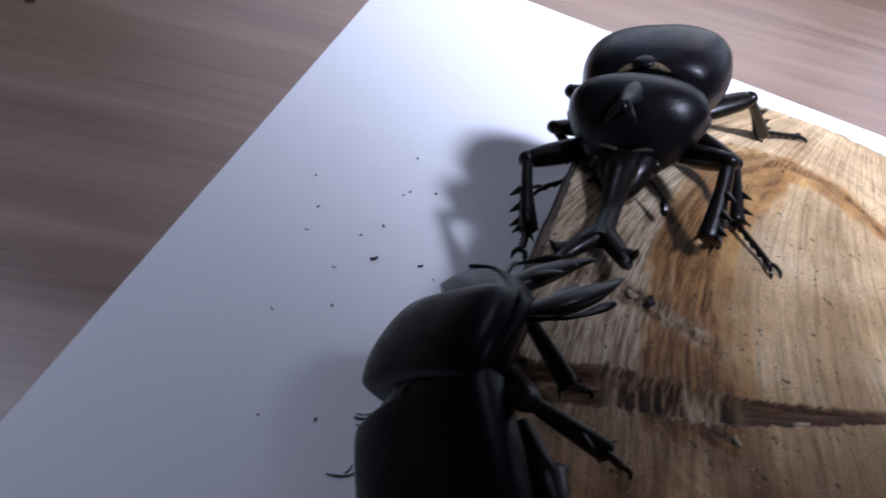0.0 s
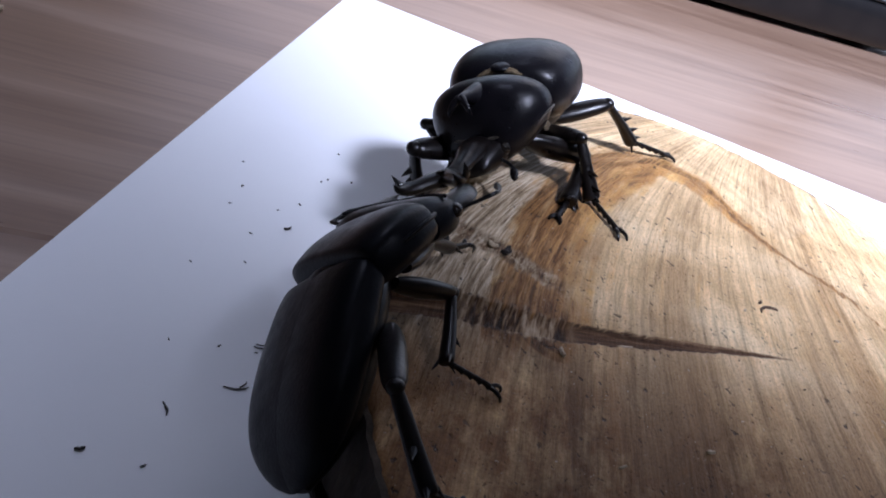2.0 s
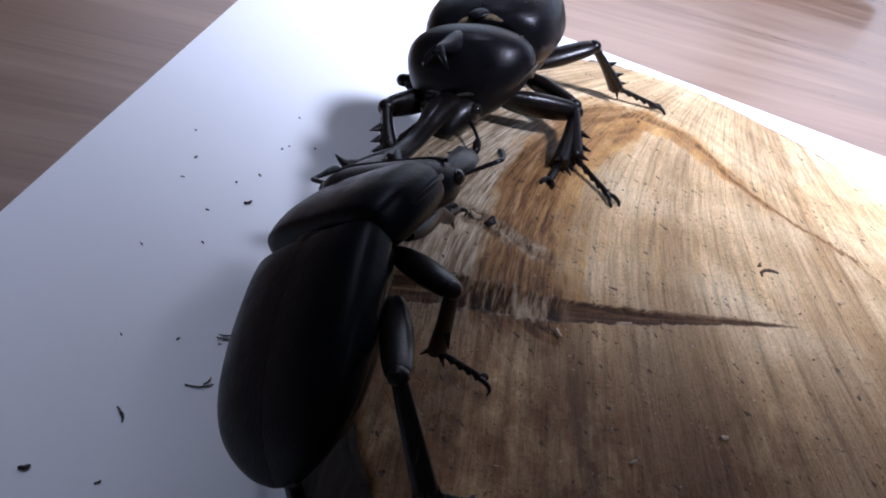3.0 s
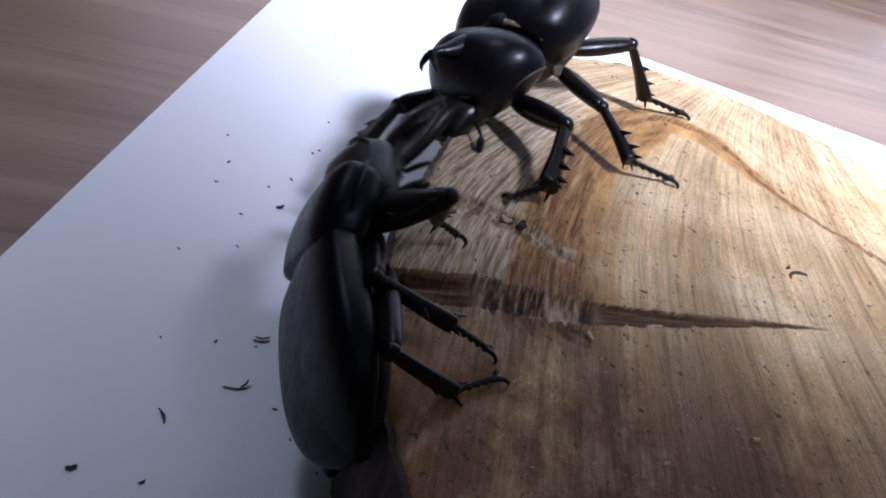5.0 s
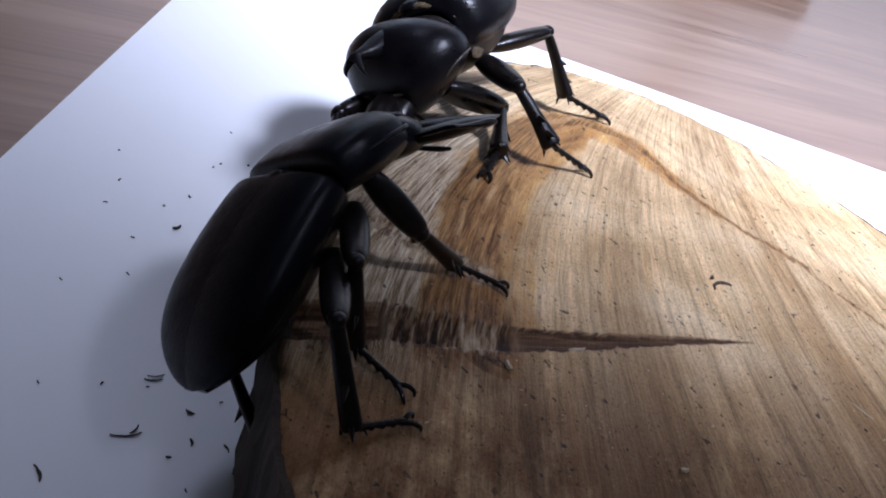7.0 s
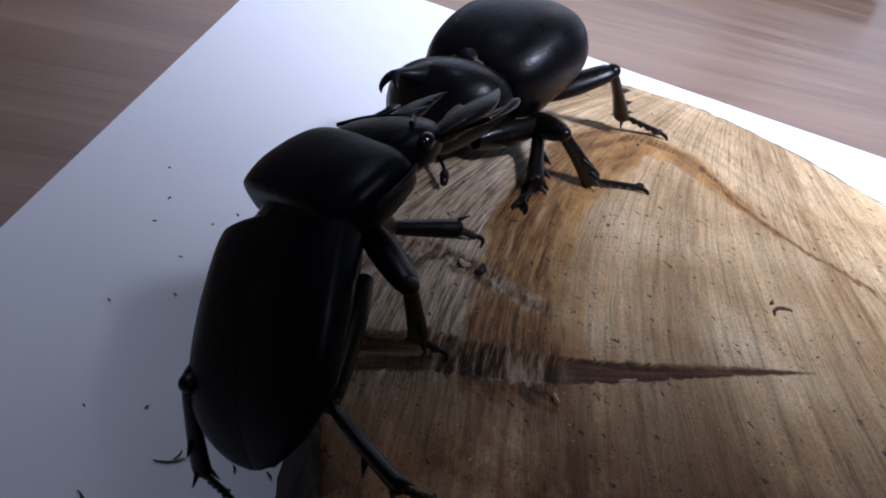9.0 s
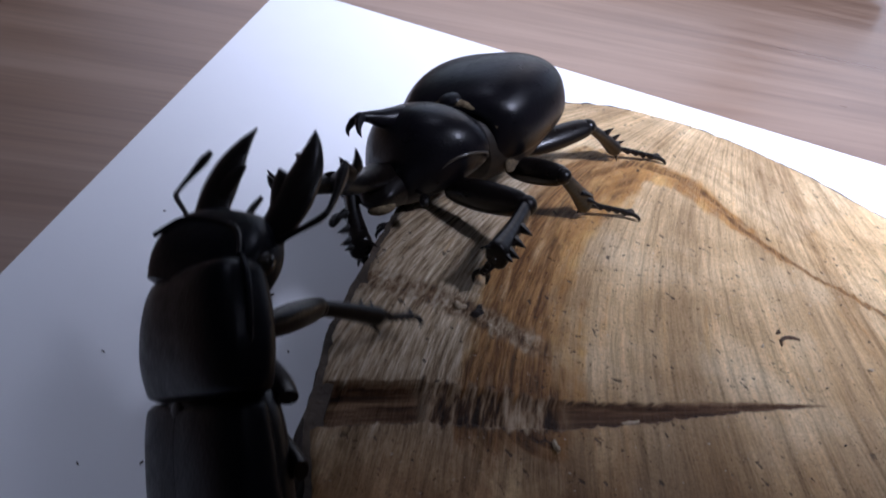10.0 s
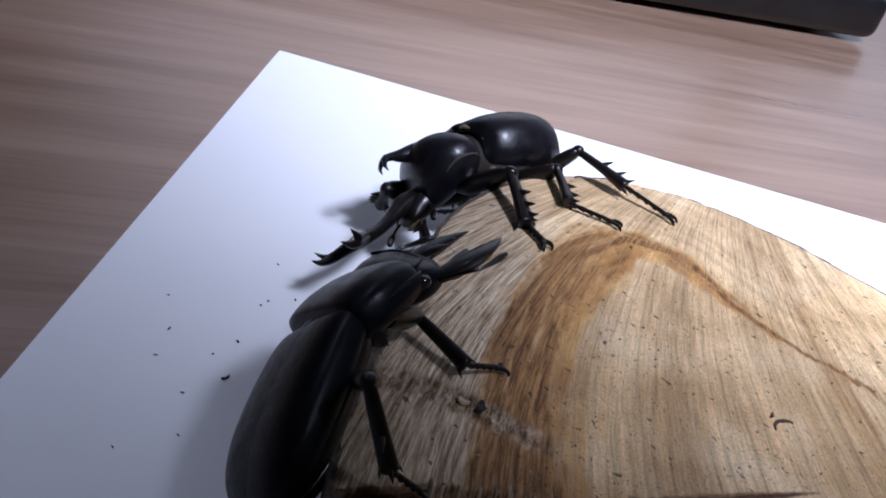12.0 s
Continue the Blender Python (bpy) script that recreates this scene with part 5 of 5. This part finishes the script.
STAG_LEG_ROWS = {
    ('left', 0): [
        (0, 2.8, 79.3, 11.3, 4.4, 74.5, 2.4, 5.1, 66.8, 3.1),
        (0.5, 4.0, 80.4, 12.6, 5.7, 78.8, 2.7, 5.9, 71.2, 0.8),
        (1, 6.3, 77.8, 10.5, 7.7, 71.7, 2.4, 7.4, 64.1, 4.3),
        (1.5, 7.2, 77.0, 15.4, 7.1, 72.7, 6.1, 5.9, 65.0, 6.4),
        (2, 7.0, 77.4, 16.8, 6.3, 72.5, 7.9, 5.6, 64.7, 8.7),
        (2.5, 5.1, 77.7, 18.8, 2.8, 73.0, 10.1, 2.2, 65.3, 10.8),
        (3, 6.7, 76.8, 19.6, 5.1, 71.2, 11.2, 4.7, 63.5, 12.6),
        (4.8, 11.6, 82.9, 6.1, 11.6, 93.0, 4.5, 13.2, 85.4, 3.2),
        (5, 10.8, 80.6, 12.9, 14.0, 90.0, 15.2, 12.4, 83.8, 10.7),
        (5.5, 9.2, 91.3, 13.8, 14.6, 99.4, 16.8, 10.7, 94.7, 12.0),
        (6, 9.5, 94.2, 15.6, 16.2, 101.0, 19.1, 11.4, 97.6, 14.0),
        (6.5, 11.1, 96.2, 15.6, 17.9, 103.1, 18.7, 13.0, 99.5, 13.9),
        (7, 12.2, 92.6, 21.9, 18.9, 100.3, 21.0, 13.3, 95.3, 18.9),
        (7.5, 13.4, 93.7, 24.4, 18.5, 102.4, 22.4, 13.5, 96.5, 21.2),
        (9.3, 9.7, 99.1, 32.0, 7.6, 92.4, 24.6, 10.0, 99.4, 26.9),
        (9.5, 9.2, 97.7, 28.9, 5.7, 89.9, 23.3, 8.2, 97.3, 23.8),
        (10, -0.4, 85.2, 26.7, 6.2, 79.7, 21.3, 3.0, 86.6, 23.1),
        (10.2, 12.2, 97.7, 22.5, 9.6, 90.4, 15.9, 13.2, 97.1, 17.5),
        (10.5, 15.0, 100.0, 26.0, 12.7, 93.8, 18.3, 16.5, 100.0, 21.1),
        (11, 14.3, 115.3, 16.3, 16.5, 106.0, 12.7, 16.6, 113.8, 12.0),
        (11.5, 18.3, 118.2, 16.1, 15.1, 110.1, 10.7, 18.6, 117.1, 11.1),
        (12, 18.5, 116.0, 18.7, 16.2, 107.1, 14.1, 19.2, 114.3, 13.9),
    ],
    ('left', 1): [
        (0, 4.6, 81.7, 14.0, 4.9, 79.4, 3.4, 4.0, 73.2, 9.0),
        (0.5, 5.8, 80.8, 14.7, 7.3, 81.0, 4.0, 5.8, 73.7, 7.9),
        (1, 8.1, 82.4, 14.6, 9.2, 80.4, 4.0, 7.2, 74.2, 9.3),
        (1.5, 9.1, 78.2, 17.6, 9.6, 75.9, 7.1, 7.7, 69.9, 12.6),
        (2, 12.3, 82.2, 23.3, 12.8, 83.4, 12.6, 10.0, 76.2, 15.8),
        (2.5, 10.7, 80.1, 21.4, 9.4, 78.8, 10.8, 7.7, 72.4, 16.0),
        (3, 12.5, 82.0, 24.9, 11.3, 82.4, 14.1, 9.1, 75.4, 18.4),
        (4.8, 7.4, 93.3, 11.6, 11.9, 100.5, 4.9, 9.1, 92.6, 4.4),
        (5, 10.1, 86.9, 18.2, 14.3, 93.2, 10.5, 10.9, 85.5, 11.0),
        (5.5, 13.2, 96.5, 23.9, 17.9, 105.0, 19.2, 13.2, 98.5, 16.8),
        (6, 12.9, 98.1, 24.1, 17.0, 106.7, 19.0, 12.3, 100.0, 17.0),
        (6.5, 14.5, 100.9, 26.1, 18.5, 110.2, 22.1, 13.4, 104.0, 19.4),
        (7, 19.5, 100.7, 32.0, 22.5, 109.6, 26.6, 16.6, 103.6, 25.8),
        (7.5, 21.9, 102.9, 32.9, 23.9, 111.5, 26.8, 18.3, 105.3, 27.0),
        (9.3, 5.0, 92.3, 22.7, 3.9, 99.9, 15.0, 2.5, 92.5, 18.8),
        (9.5, 6.8, 92.0, 22.4, 5.7, 99.5, 14.7, 4.3, 92.1, 18.5),
        (10, 2.6, 82.3, 21.0, 2.8, 91.6, 15.6, 1.4, 83.4, 16.7),
        (10.2, 9.5, 94.6, 16.9, 12.3, 102.8, 10.4, 8.2, 95.8, 12.6),
        (10.5, 12.4, 97.7, 19.5, 16.3, 106.4, 14.3, 11.4, 99.6, 15.4),
        (11, 15.9, 110.2, 12.5, 18.5, 116.5, 4.1, 14.2, 110.6, 8.2),
        (11.5, 16.3, 113.8, 11.1, 18.8, 120.9, 3.3, 14.5, 114.7, 6.9),
        (12, 16.2, 110.3, 13.6, 18.2, 116.3, 4.9, 14.2, 110.6, 9.5),
    ],
    ('left', 2): [
        (0, 7.4, 51.8, 14.5, 8.0, 62.8, 12.5, 12.3, 58.7, 7.2),
        (0.5, 12.5, 54.6, 5.3, 9.7, 65.4, 5.1, 12.3, 57.9, 4.1),
        (1, 8.2, 52.4, 14.4, 8.4, 58.1, 4.8, 9.0, 51.0, 1.2),
        (1.5, 8.5, 48.1, 18.0, 14.3, 50.5, 8.8, 16.8, 53.3, 1.8),
        (2, 8.8, 53.4, 15.3, 13.4, 54.4, 5.3, 16.4, 57.5, -1.4),
        (2.5, 7.8, 50.6, 17.9, 13.8, 51.5, 8.6, 16.7, 54.1, 1.7),
        (3, 8.9, 53.2, 17.8, 12.8, 54.0, 7.3, 15.2, 57.0, 0.4),
        (4.8, 10.2, 63.4, 13.5, 7.1, 72.7, 8.0, 12.0, 68.8, 3.0),
        (5, 14.2, 59.5, 10.4, 7.8, 68.2, 13.3, 12.0, 64.1, 7.9),
        (5.5, 8.8, 69.2, 13.1, 15.5, 70.3, 4.2, 12.1, 63.4, 1.9),
        (6, 8.2, 70.5, 14.0, 11.5, 60.1, 12.5, 13.6, 63.0, 5.4),
        (6.5, 11.1, 76.3, 8.5, 13.5, 65.6, 5.4, 15.9, 67.8, -1.8),
        (7, 9.3, 77.5, 15.2, 14.2, 67.6, 12.7, 16.1, 67.2, 5.0),
        (7.5, 11.9, 78.7, 17.6, 13.9, 69.1, 11.9, 16.2, 68.6, 4.3),
        (9.3, -0.6, 67.8, 23.3, 2.5, 64.8, 13.0, 5.2, 67.4, 5.9),
        (9.5, 2.6, 67.8, 20.0, 3.6, 63.1, 9.7, 4.3, 59.7, 2.0),
        (10, 9.7, 61.8, 10.8, 17.9, 64.3, 18.1, 12.0, 62.5, 12.9),
        (10.2, 9.8, 72.5, 8.8, 17.8, 78.6, 13.8, 12.3, 74.1, 10.0),
        (10.5, 10.5, 76.6, 8.7, 18.2, 80.0, 16.0, 12.7, 77.5, 10.8),
        (11, 10.7, 78.7, 17.4, 15.6, 86.8, 23.3, 13.4, 81.8, 17.5),
        (11.5, 13.4, 91.1, 5.7, 22.6, 96.9, 8.4, 16.2, 92.7, 6.2),
        (12, 13.2, 87.5, 10.8, 19.7, 95.9, 14.4, 15.5, 90.3, 10.6),
    ],
    ('right', 0): [
        (0, 14.4, 81.5, 29.6, 19.5, 72.8, 27.9, 24.0, 77.0, 23.2),
        (0.5, 18.7, 72.6, 28.6, 26.7, 68.1, 24.2, 24.5, 75.5, 23.2),
        (1, 16.9, 81.3, 29.2, 20.0, 71.6, 28.7, 25.0, 74.0, 23.2),
        (1.5, 19.6, 74.8, 33.1, 24.3, 83.1, 29.6, 28.5, 89.4, 27.4),
        (2, 19.3, 78.0, 32.8, 24.3, 85.7, 28.4, 28.6, 91.7, 25.9),
        (2.5, 20.8, 78.1, 34.2, 25.8, 85.9, 30.0, 29.6, 92.4, 27.7),
        (3, 22.1, 78.1, 33.8, 26.4, 86.3, 29.5, 30.0, 92.8, 27.0),
        (4.8, 11.7, 83.5, 31.4, 19.9, 87.9, 27.8, 26.7, 87.7, 25.2),
        (5, 12.8, 74.6, 36.5, 19.5, 82.5, 31.1, 25.8, 86.4, 25.4),
        (5.5, 14.8, 76.1, 36.7, 21.8, 84.2, 30.7, 29.6, 88.4, 25.5),
        (6, 14.4, 76.1, 36.6, 21.9, 84.0, 30.7, 29.2, 88.9, 25.5),
        (6.5, 16.3, 77.6, 36.5, 23.0, 84.8, 30.0, 29.7, 89.7, 25.4),
        (7, 29.8, 86.8, 32.4, 37.4, 89.1, 26.2, 44.1, 86.9, 25.2),
        (7.5, 29.9, 82.4, 37.5, 35.8, 83.9, 28.3, 43.8, 86.1, 25.3),
        (9.3, 20.5, 86.9, 35.3, 28.0, 93.6, 33.4, 31.8, 99.1, 29.2),
        (9.5, 22.1, 87.6, 32.8, 26.9, 96.2, 29.1, 31.0, 103.7, 26.0),
        (10, 13.4, 76.8, 36.1, 20.9, 83.1, 31.6, 28.2, 89.2, 27.2),
        (10.2, 18.9, 84.2, 29.6, 28.1, 80.8, 28.3, 34.0, 82.9, 25.1),
        (10.5, 20.0, 84.9, 30.2, 28.1, 81.0, 28.8, 34.0, 83.0, 25.1),
        (11, 18.6, 87.0, 42.0, 23.1, 95.7, 38.7, 26.7, 101.8, 35.3),
        (11.5, 24.8, 95.3, 36.0, 32.9, 99.1, 29.3, 40.2, 102.0, 25.3),
        (12, 28.0, 106.7, 29.0, 33.6, 100.0, 27.6, 40.7, 102.6, 25.2),
    ],
    ('right', 1): [
        (0, 13.1, 60.1, 35.6, 20.7, 61.5, 30.8, 24.1, 63.6, 25.0),
        (0.5, 13.8, 57.6, 32.6, 23.9, 58.0, 27.7, 32.1, 60.1, 25.2),
        (1, 17.3, 60.9, 34.1, 23.3, 62.7, 26.0, 31.0, 59.8, 25.1),
        (1.5, 23.2, 71.0, 30.7, 22.7, 60.9, 27.8, 31.1, 60.3, 25.2),
        (2, 23.3, 71.3, 30.7, 23.1, 60.9, 27.8, 31.1, 59.9, 25.2),
        (2.5, 24.1, 72.7, 30.9, 23.5, 62.8, 26.2, 30.9, 60.0, 25.2),
        (3, 20.0, 57.7, 41.0, 22.6, 59.3, 29.9, 30.7, 59.6, 25.3),
        (4.8, 11.7, 70.6, 29.3, 21.8, 65.4, 28.2, 27.8, 65.3, 25.1),
        (5, 10.7, 65.2, 33.8, 20.5, 63.4, 30.1, 27.1, 64.8, 25.2),
        (5.5, 12.8, 69.0, 32.5, 21.4, 68.1, 26.1, 27.2, 64.3, 25.2),
        (6, 15.0, 70.9, 34.0, 21.1, 68.6, 26.1, 27.4, 65.0, 25.2),
        (6.5, 15.6, 72.8, 33.6, 20.8, 69.4, 26.0, 27.4, 65.3, 25.1),
        (7, 19.4, 72.4, 36.6, 22.0, 70.5, 26.2, 27.4, 65.0, 25.2),
        (7.5, 22.3, 74.5, 39.3, 25.8, 78.6, 30.6, 30.2, 82.0, 25.1),
        (9.3, 19.6, 68.1, 40.1, 22.7, 72.0, 30.8, 27.3, 75.6, 25.2),
        (9.5, 20.7, 68.5, 41.8, 22.4, 72.9, 31.8, 27.5, 75.4, 25.2),
        (10, 5.7, 74.4, 32.7, 3.0, 75.5, 22.3, 2.7, 78.3, 14.4),
        (10.2, 10.9, 86.9, 29.0, 7.5, 88.2, 18.9, 7.2, 90.5, 10.8),
        (10.5, 12.6, 88.4, 30.5, 9.7, 91.4, 20.6, 9.9, 94.7, 12.9),
        (11, 18.4, 105.3, 25.9, 13.8, 104.6, 16.1, 12.6, 105.1, 7.8),
        (11.5, 19.0, 107.3, 23.7, 14.1, 107.9, 14.1, 12.8, 109.3, 5.9),
        (12, 19.5, 105.6, 26.9, 14.2, 104.9, 17.5, 12.5, 105.1, 9.3),
    ],
    ('right', 2): [
        (0, 16.1, 51.0, 28.8, 17.1, 61.9, 26.2, 18.0, 54.0, 25.2),
        (0.5, 15.8, 47.4, 23.4, 16.8, 56.0, 30.6, 20.0, 51.0, 25.2),
        (1, 15.7, 49.2, 29.3, 18.3, 39.9, 28.3, 24.0, 40.9, 25.1),
        (1.5, 15.6, 46.1, 33.6, 20.2, 35.9, 29.9, 25.6, 39.1, 25.2),
        (2, 16.1, 46.6, 32.9, 19.6, 37.6, 30.0, 25.7, 40.9, 25.2),
        (2.5, 17.8, 47.4, 33.9, 20.1, 38.4, 30.5, 26.0, 40.9, 25.2),
        (3, 16.3, 45.9, 36.0, 20.3, 41.0, 28.9, 26.2, 43.0, 25.1),
        (4.8, 14.1, 60.6, 27.0, 22.2, 56.7, 25.8, 28.6, 61.7, 25.1),
        (5, 13.0, 55.1, 32.1, 21.4, 57.1, 26.0, 28.4, 61.7, 25.1),
        (5.5, 13.4, 59.5, 30.5, 20.9, 57.8, 25.8, 28.6, 61.5, 25.1),
        (6, 13.8, 62.3, 32.0, 21.2, 57.6, 26.1, 28.8, 60.8, 25.2),
        (6.5, 15.0, 65.1, 30.0, 20.7, 57.4, 26.2, 28.5, 60.9, 25.2),
        (7, 17.3, 64.3, 34.8, 20.7, 58.3, 26.1, 28.6, 61.1, 25.2),
        (7.5, 19.6, 66.7, 33.9, 20.8, 58.4, 26.1, 28.8, 61.1, 25.2),
        (9.3, 16.4, 60.7, 32.8, 19.9, 51.5, 31.3, 25.1, 54.2, 25.2),
        (9.5, 17.1, 57.5, 37.3, 20.7, 54.3, 29.1, 25.9, 55.7, 25.1),
        (10, 5.9, 71.1, 27.6, 6.3, 81.8, 24.3, 5.4, 75.2, 28.8),
        (10.2, 9.2, 83.5, 24.3, 13.2, 93.0, 19.8, 10.5, 87.5, 25.1),
        (10.5, 10.8, 85.8, 25.4, 15.8, 95.3, 22.3, 12.4, 89.6, 26.7),
        (11, 15.9, 101.1, 22.3, 19.8, 108.9, 15.3, 17.5, 105.1, 22.0),
        (11.5, 16.0, 82.5, 35.2, 20.4, 73.6, 31.6, 25.2, 75.3, 25.2),
        (12, 16.3, 79.9, 39.8, 20.3, 77.0, 30.5, 25.4, 77.7, 25.2),
    ],
}


def bone(start, end, over):
    """The pose of a limb from start towards end, its back turned to over (mm)."""
    ahead = (end - start).normalized()
    side = ahead.cross(over).normalized()
    turn = Matrix((side, ahead, side.cross(ahead))).transposed().to_4x4()
    return Matrix.Translation(start * MM) @ turn


def limb_poses(leg, hip, knee, ankle, claw):
    """Thigh, shin and foot from the hip to the claw, with the knee as near to the given one as their lengths allow."""
    thigh, shin, sole = leg.lengths
    reach = ankle - hip
    far = min(max(reach.length, abs(thigh - shin) + 2.0), 0.985 * (thigh + shin))
    ankle = hip + reach.normalized() * far
    reach = ankle - hip
    along = (thigh**2 - shin**2 + far**2) / (2 * far)
    bend = knee - hip
    bend -= reach * (bend.dot(reach) / far**2)
    if bend.length < 0.2:
        bend = Vector((0, 0, 1)) - reach * (reach.z / far**2)
    bend.normalize()
    knee = hip + reach * (along / far) + bend * math.sqrt(max(thigh**2 - along**2, 0.0))
    toe = (claw - ankle).normalized()
    lowest = (claw.z - 0.2 - ankle.z) / sole
    if toe.z < lowest and lowest > -1:
        flat = Vector((toe.x, toe.y, 0)).normalized()
        toe = flat * math.sqrt(max(1 - lowest**2, 0.0)) + Vector((0, 0, lowest))
    return bone(hip, knee, bend), bone(knee, ankle, bend), bone(ankle, ankle + toe * sole, Vector((0, 0, 1)))


def evenly(rows, step=0.1):
    """Rows in even steps of time, gliding through the given ones without overshoot."""
    given = np.array(rows, float)
    times, values = given[:, 0], given[:, 1:]
    slope = np.diff(values, axis=0) / np.diff(times)[:, None]
    tangent = np.zeros_like(values)
    for k in range(1, len(times) - 1):
        a, b = slope[k - 1], slope[k]
        tangent[k] = np.where(a * b > 0, 2 * a * b / np.where(a * b > 0, a + b, 1.0), 0.0)
    out = []
    for t in np.arange(0, 12.0 + step / 2, step):
        k = min(max(int(np.searchsorted(times, t, "right")) - 1, 0), len(times) - 2)
        h = times[k + 1] - times[k]
        s = (t - times[k]) / h
        v = (2 * s**3 - 3 * s**2 + 1) * values[k] + (s**3 - 2 * s**2 + s) * h * tangent[k] + (3 * s**2 - 2 * s**3) * values[k + 1] + (s**3 - s**2) * h * tangent[k + 1]
        out.append((round(float(t), 2), *v.tolist()))
    return out


def animate(beetle, neck, rows, leg_rows):
    thing, front, head, legs = beetle
    shields, heads, bodies = [], [], []
    for t, x, y, z, yaw, pitch, roll, a, b, e, c, d, f in evenly(rows):
        body, shield = attitude(x, y, z, yaw, pitch, roll), attitude(0, 0, 0, a, b, e)
        bodies.append((t, body))
        shields.append((t, shield))
        heads.append((t, shield @ attitude(*neck, c, d, f)))
    walk(thing, bodies)
    walk(front, shields)
    walk(head, heads)
    for key, leg in legs.items():
        tracks = ([], [], [])
        for (t, body), (_, shield), (_, *joints) in zip(bodies, shields, evenly(leg_rows[key])):
            hip = ((body @ shield if leg.on_front else body) @ (leg.hip * MM)) / MM
            for track, m in zip(tracks, limb_poses(leg, hip, Vector(joints[:3]), Vector(joints[3:6]), Vector(joints[6:]))):
                track.append((t, body.inverted() @ m))
        for ob, track in zip(leg.bones, tracks):
            walk(ob, track)


def open_jaws(jaws, rows):
    """The stag beetle's jaws swing outwards on the head: seconds, degrees each."""
    for jaw, side in jaws:
        walk(jaw, [(t, attitude(side * 4.8, 5.0, -1.0, -side * angle, 0, 0)) for t, angle in evenly(rows)])


def motions():
    animate(RHINO, (0, 13.5, -1.5), RHINO_ROWS, RHINO_LEG_ROWS)
    animate(STAG, (0, 10.4, 0), STAG_ROWS, STAG_LEG_ROWS)
    open_jaws(STAG_JAWS, [(0, 0), (4.0, 2), (4.8, 12), (5.0, 37), (5.3, 28), (5.6, 20), (6.2, 0), (12, 0)])


motions()
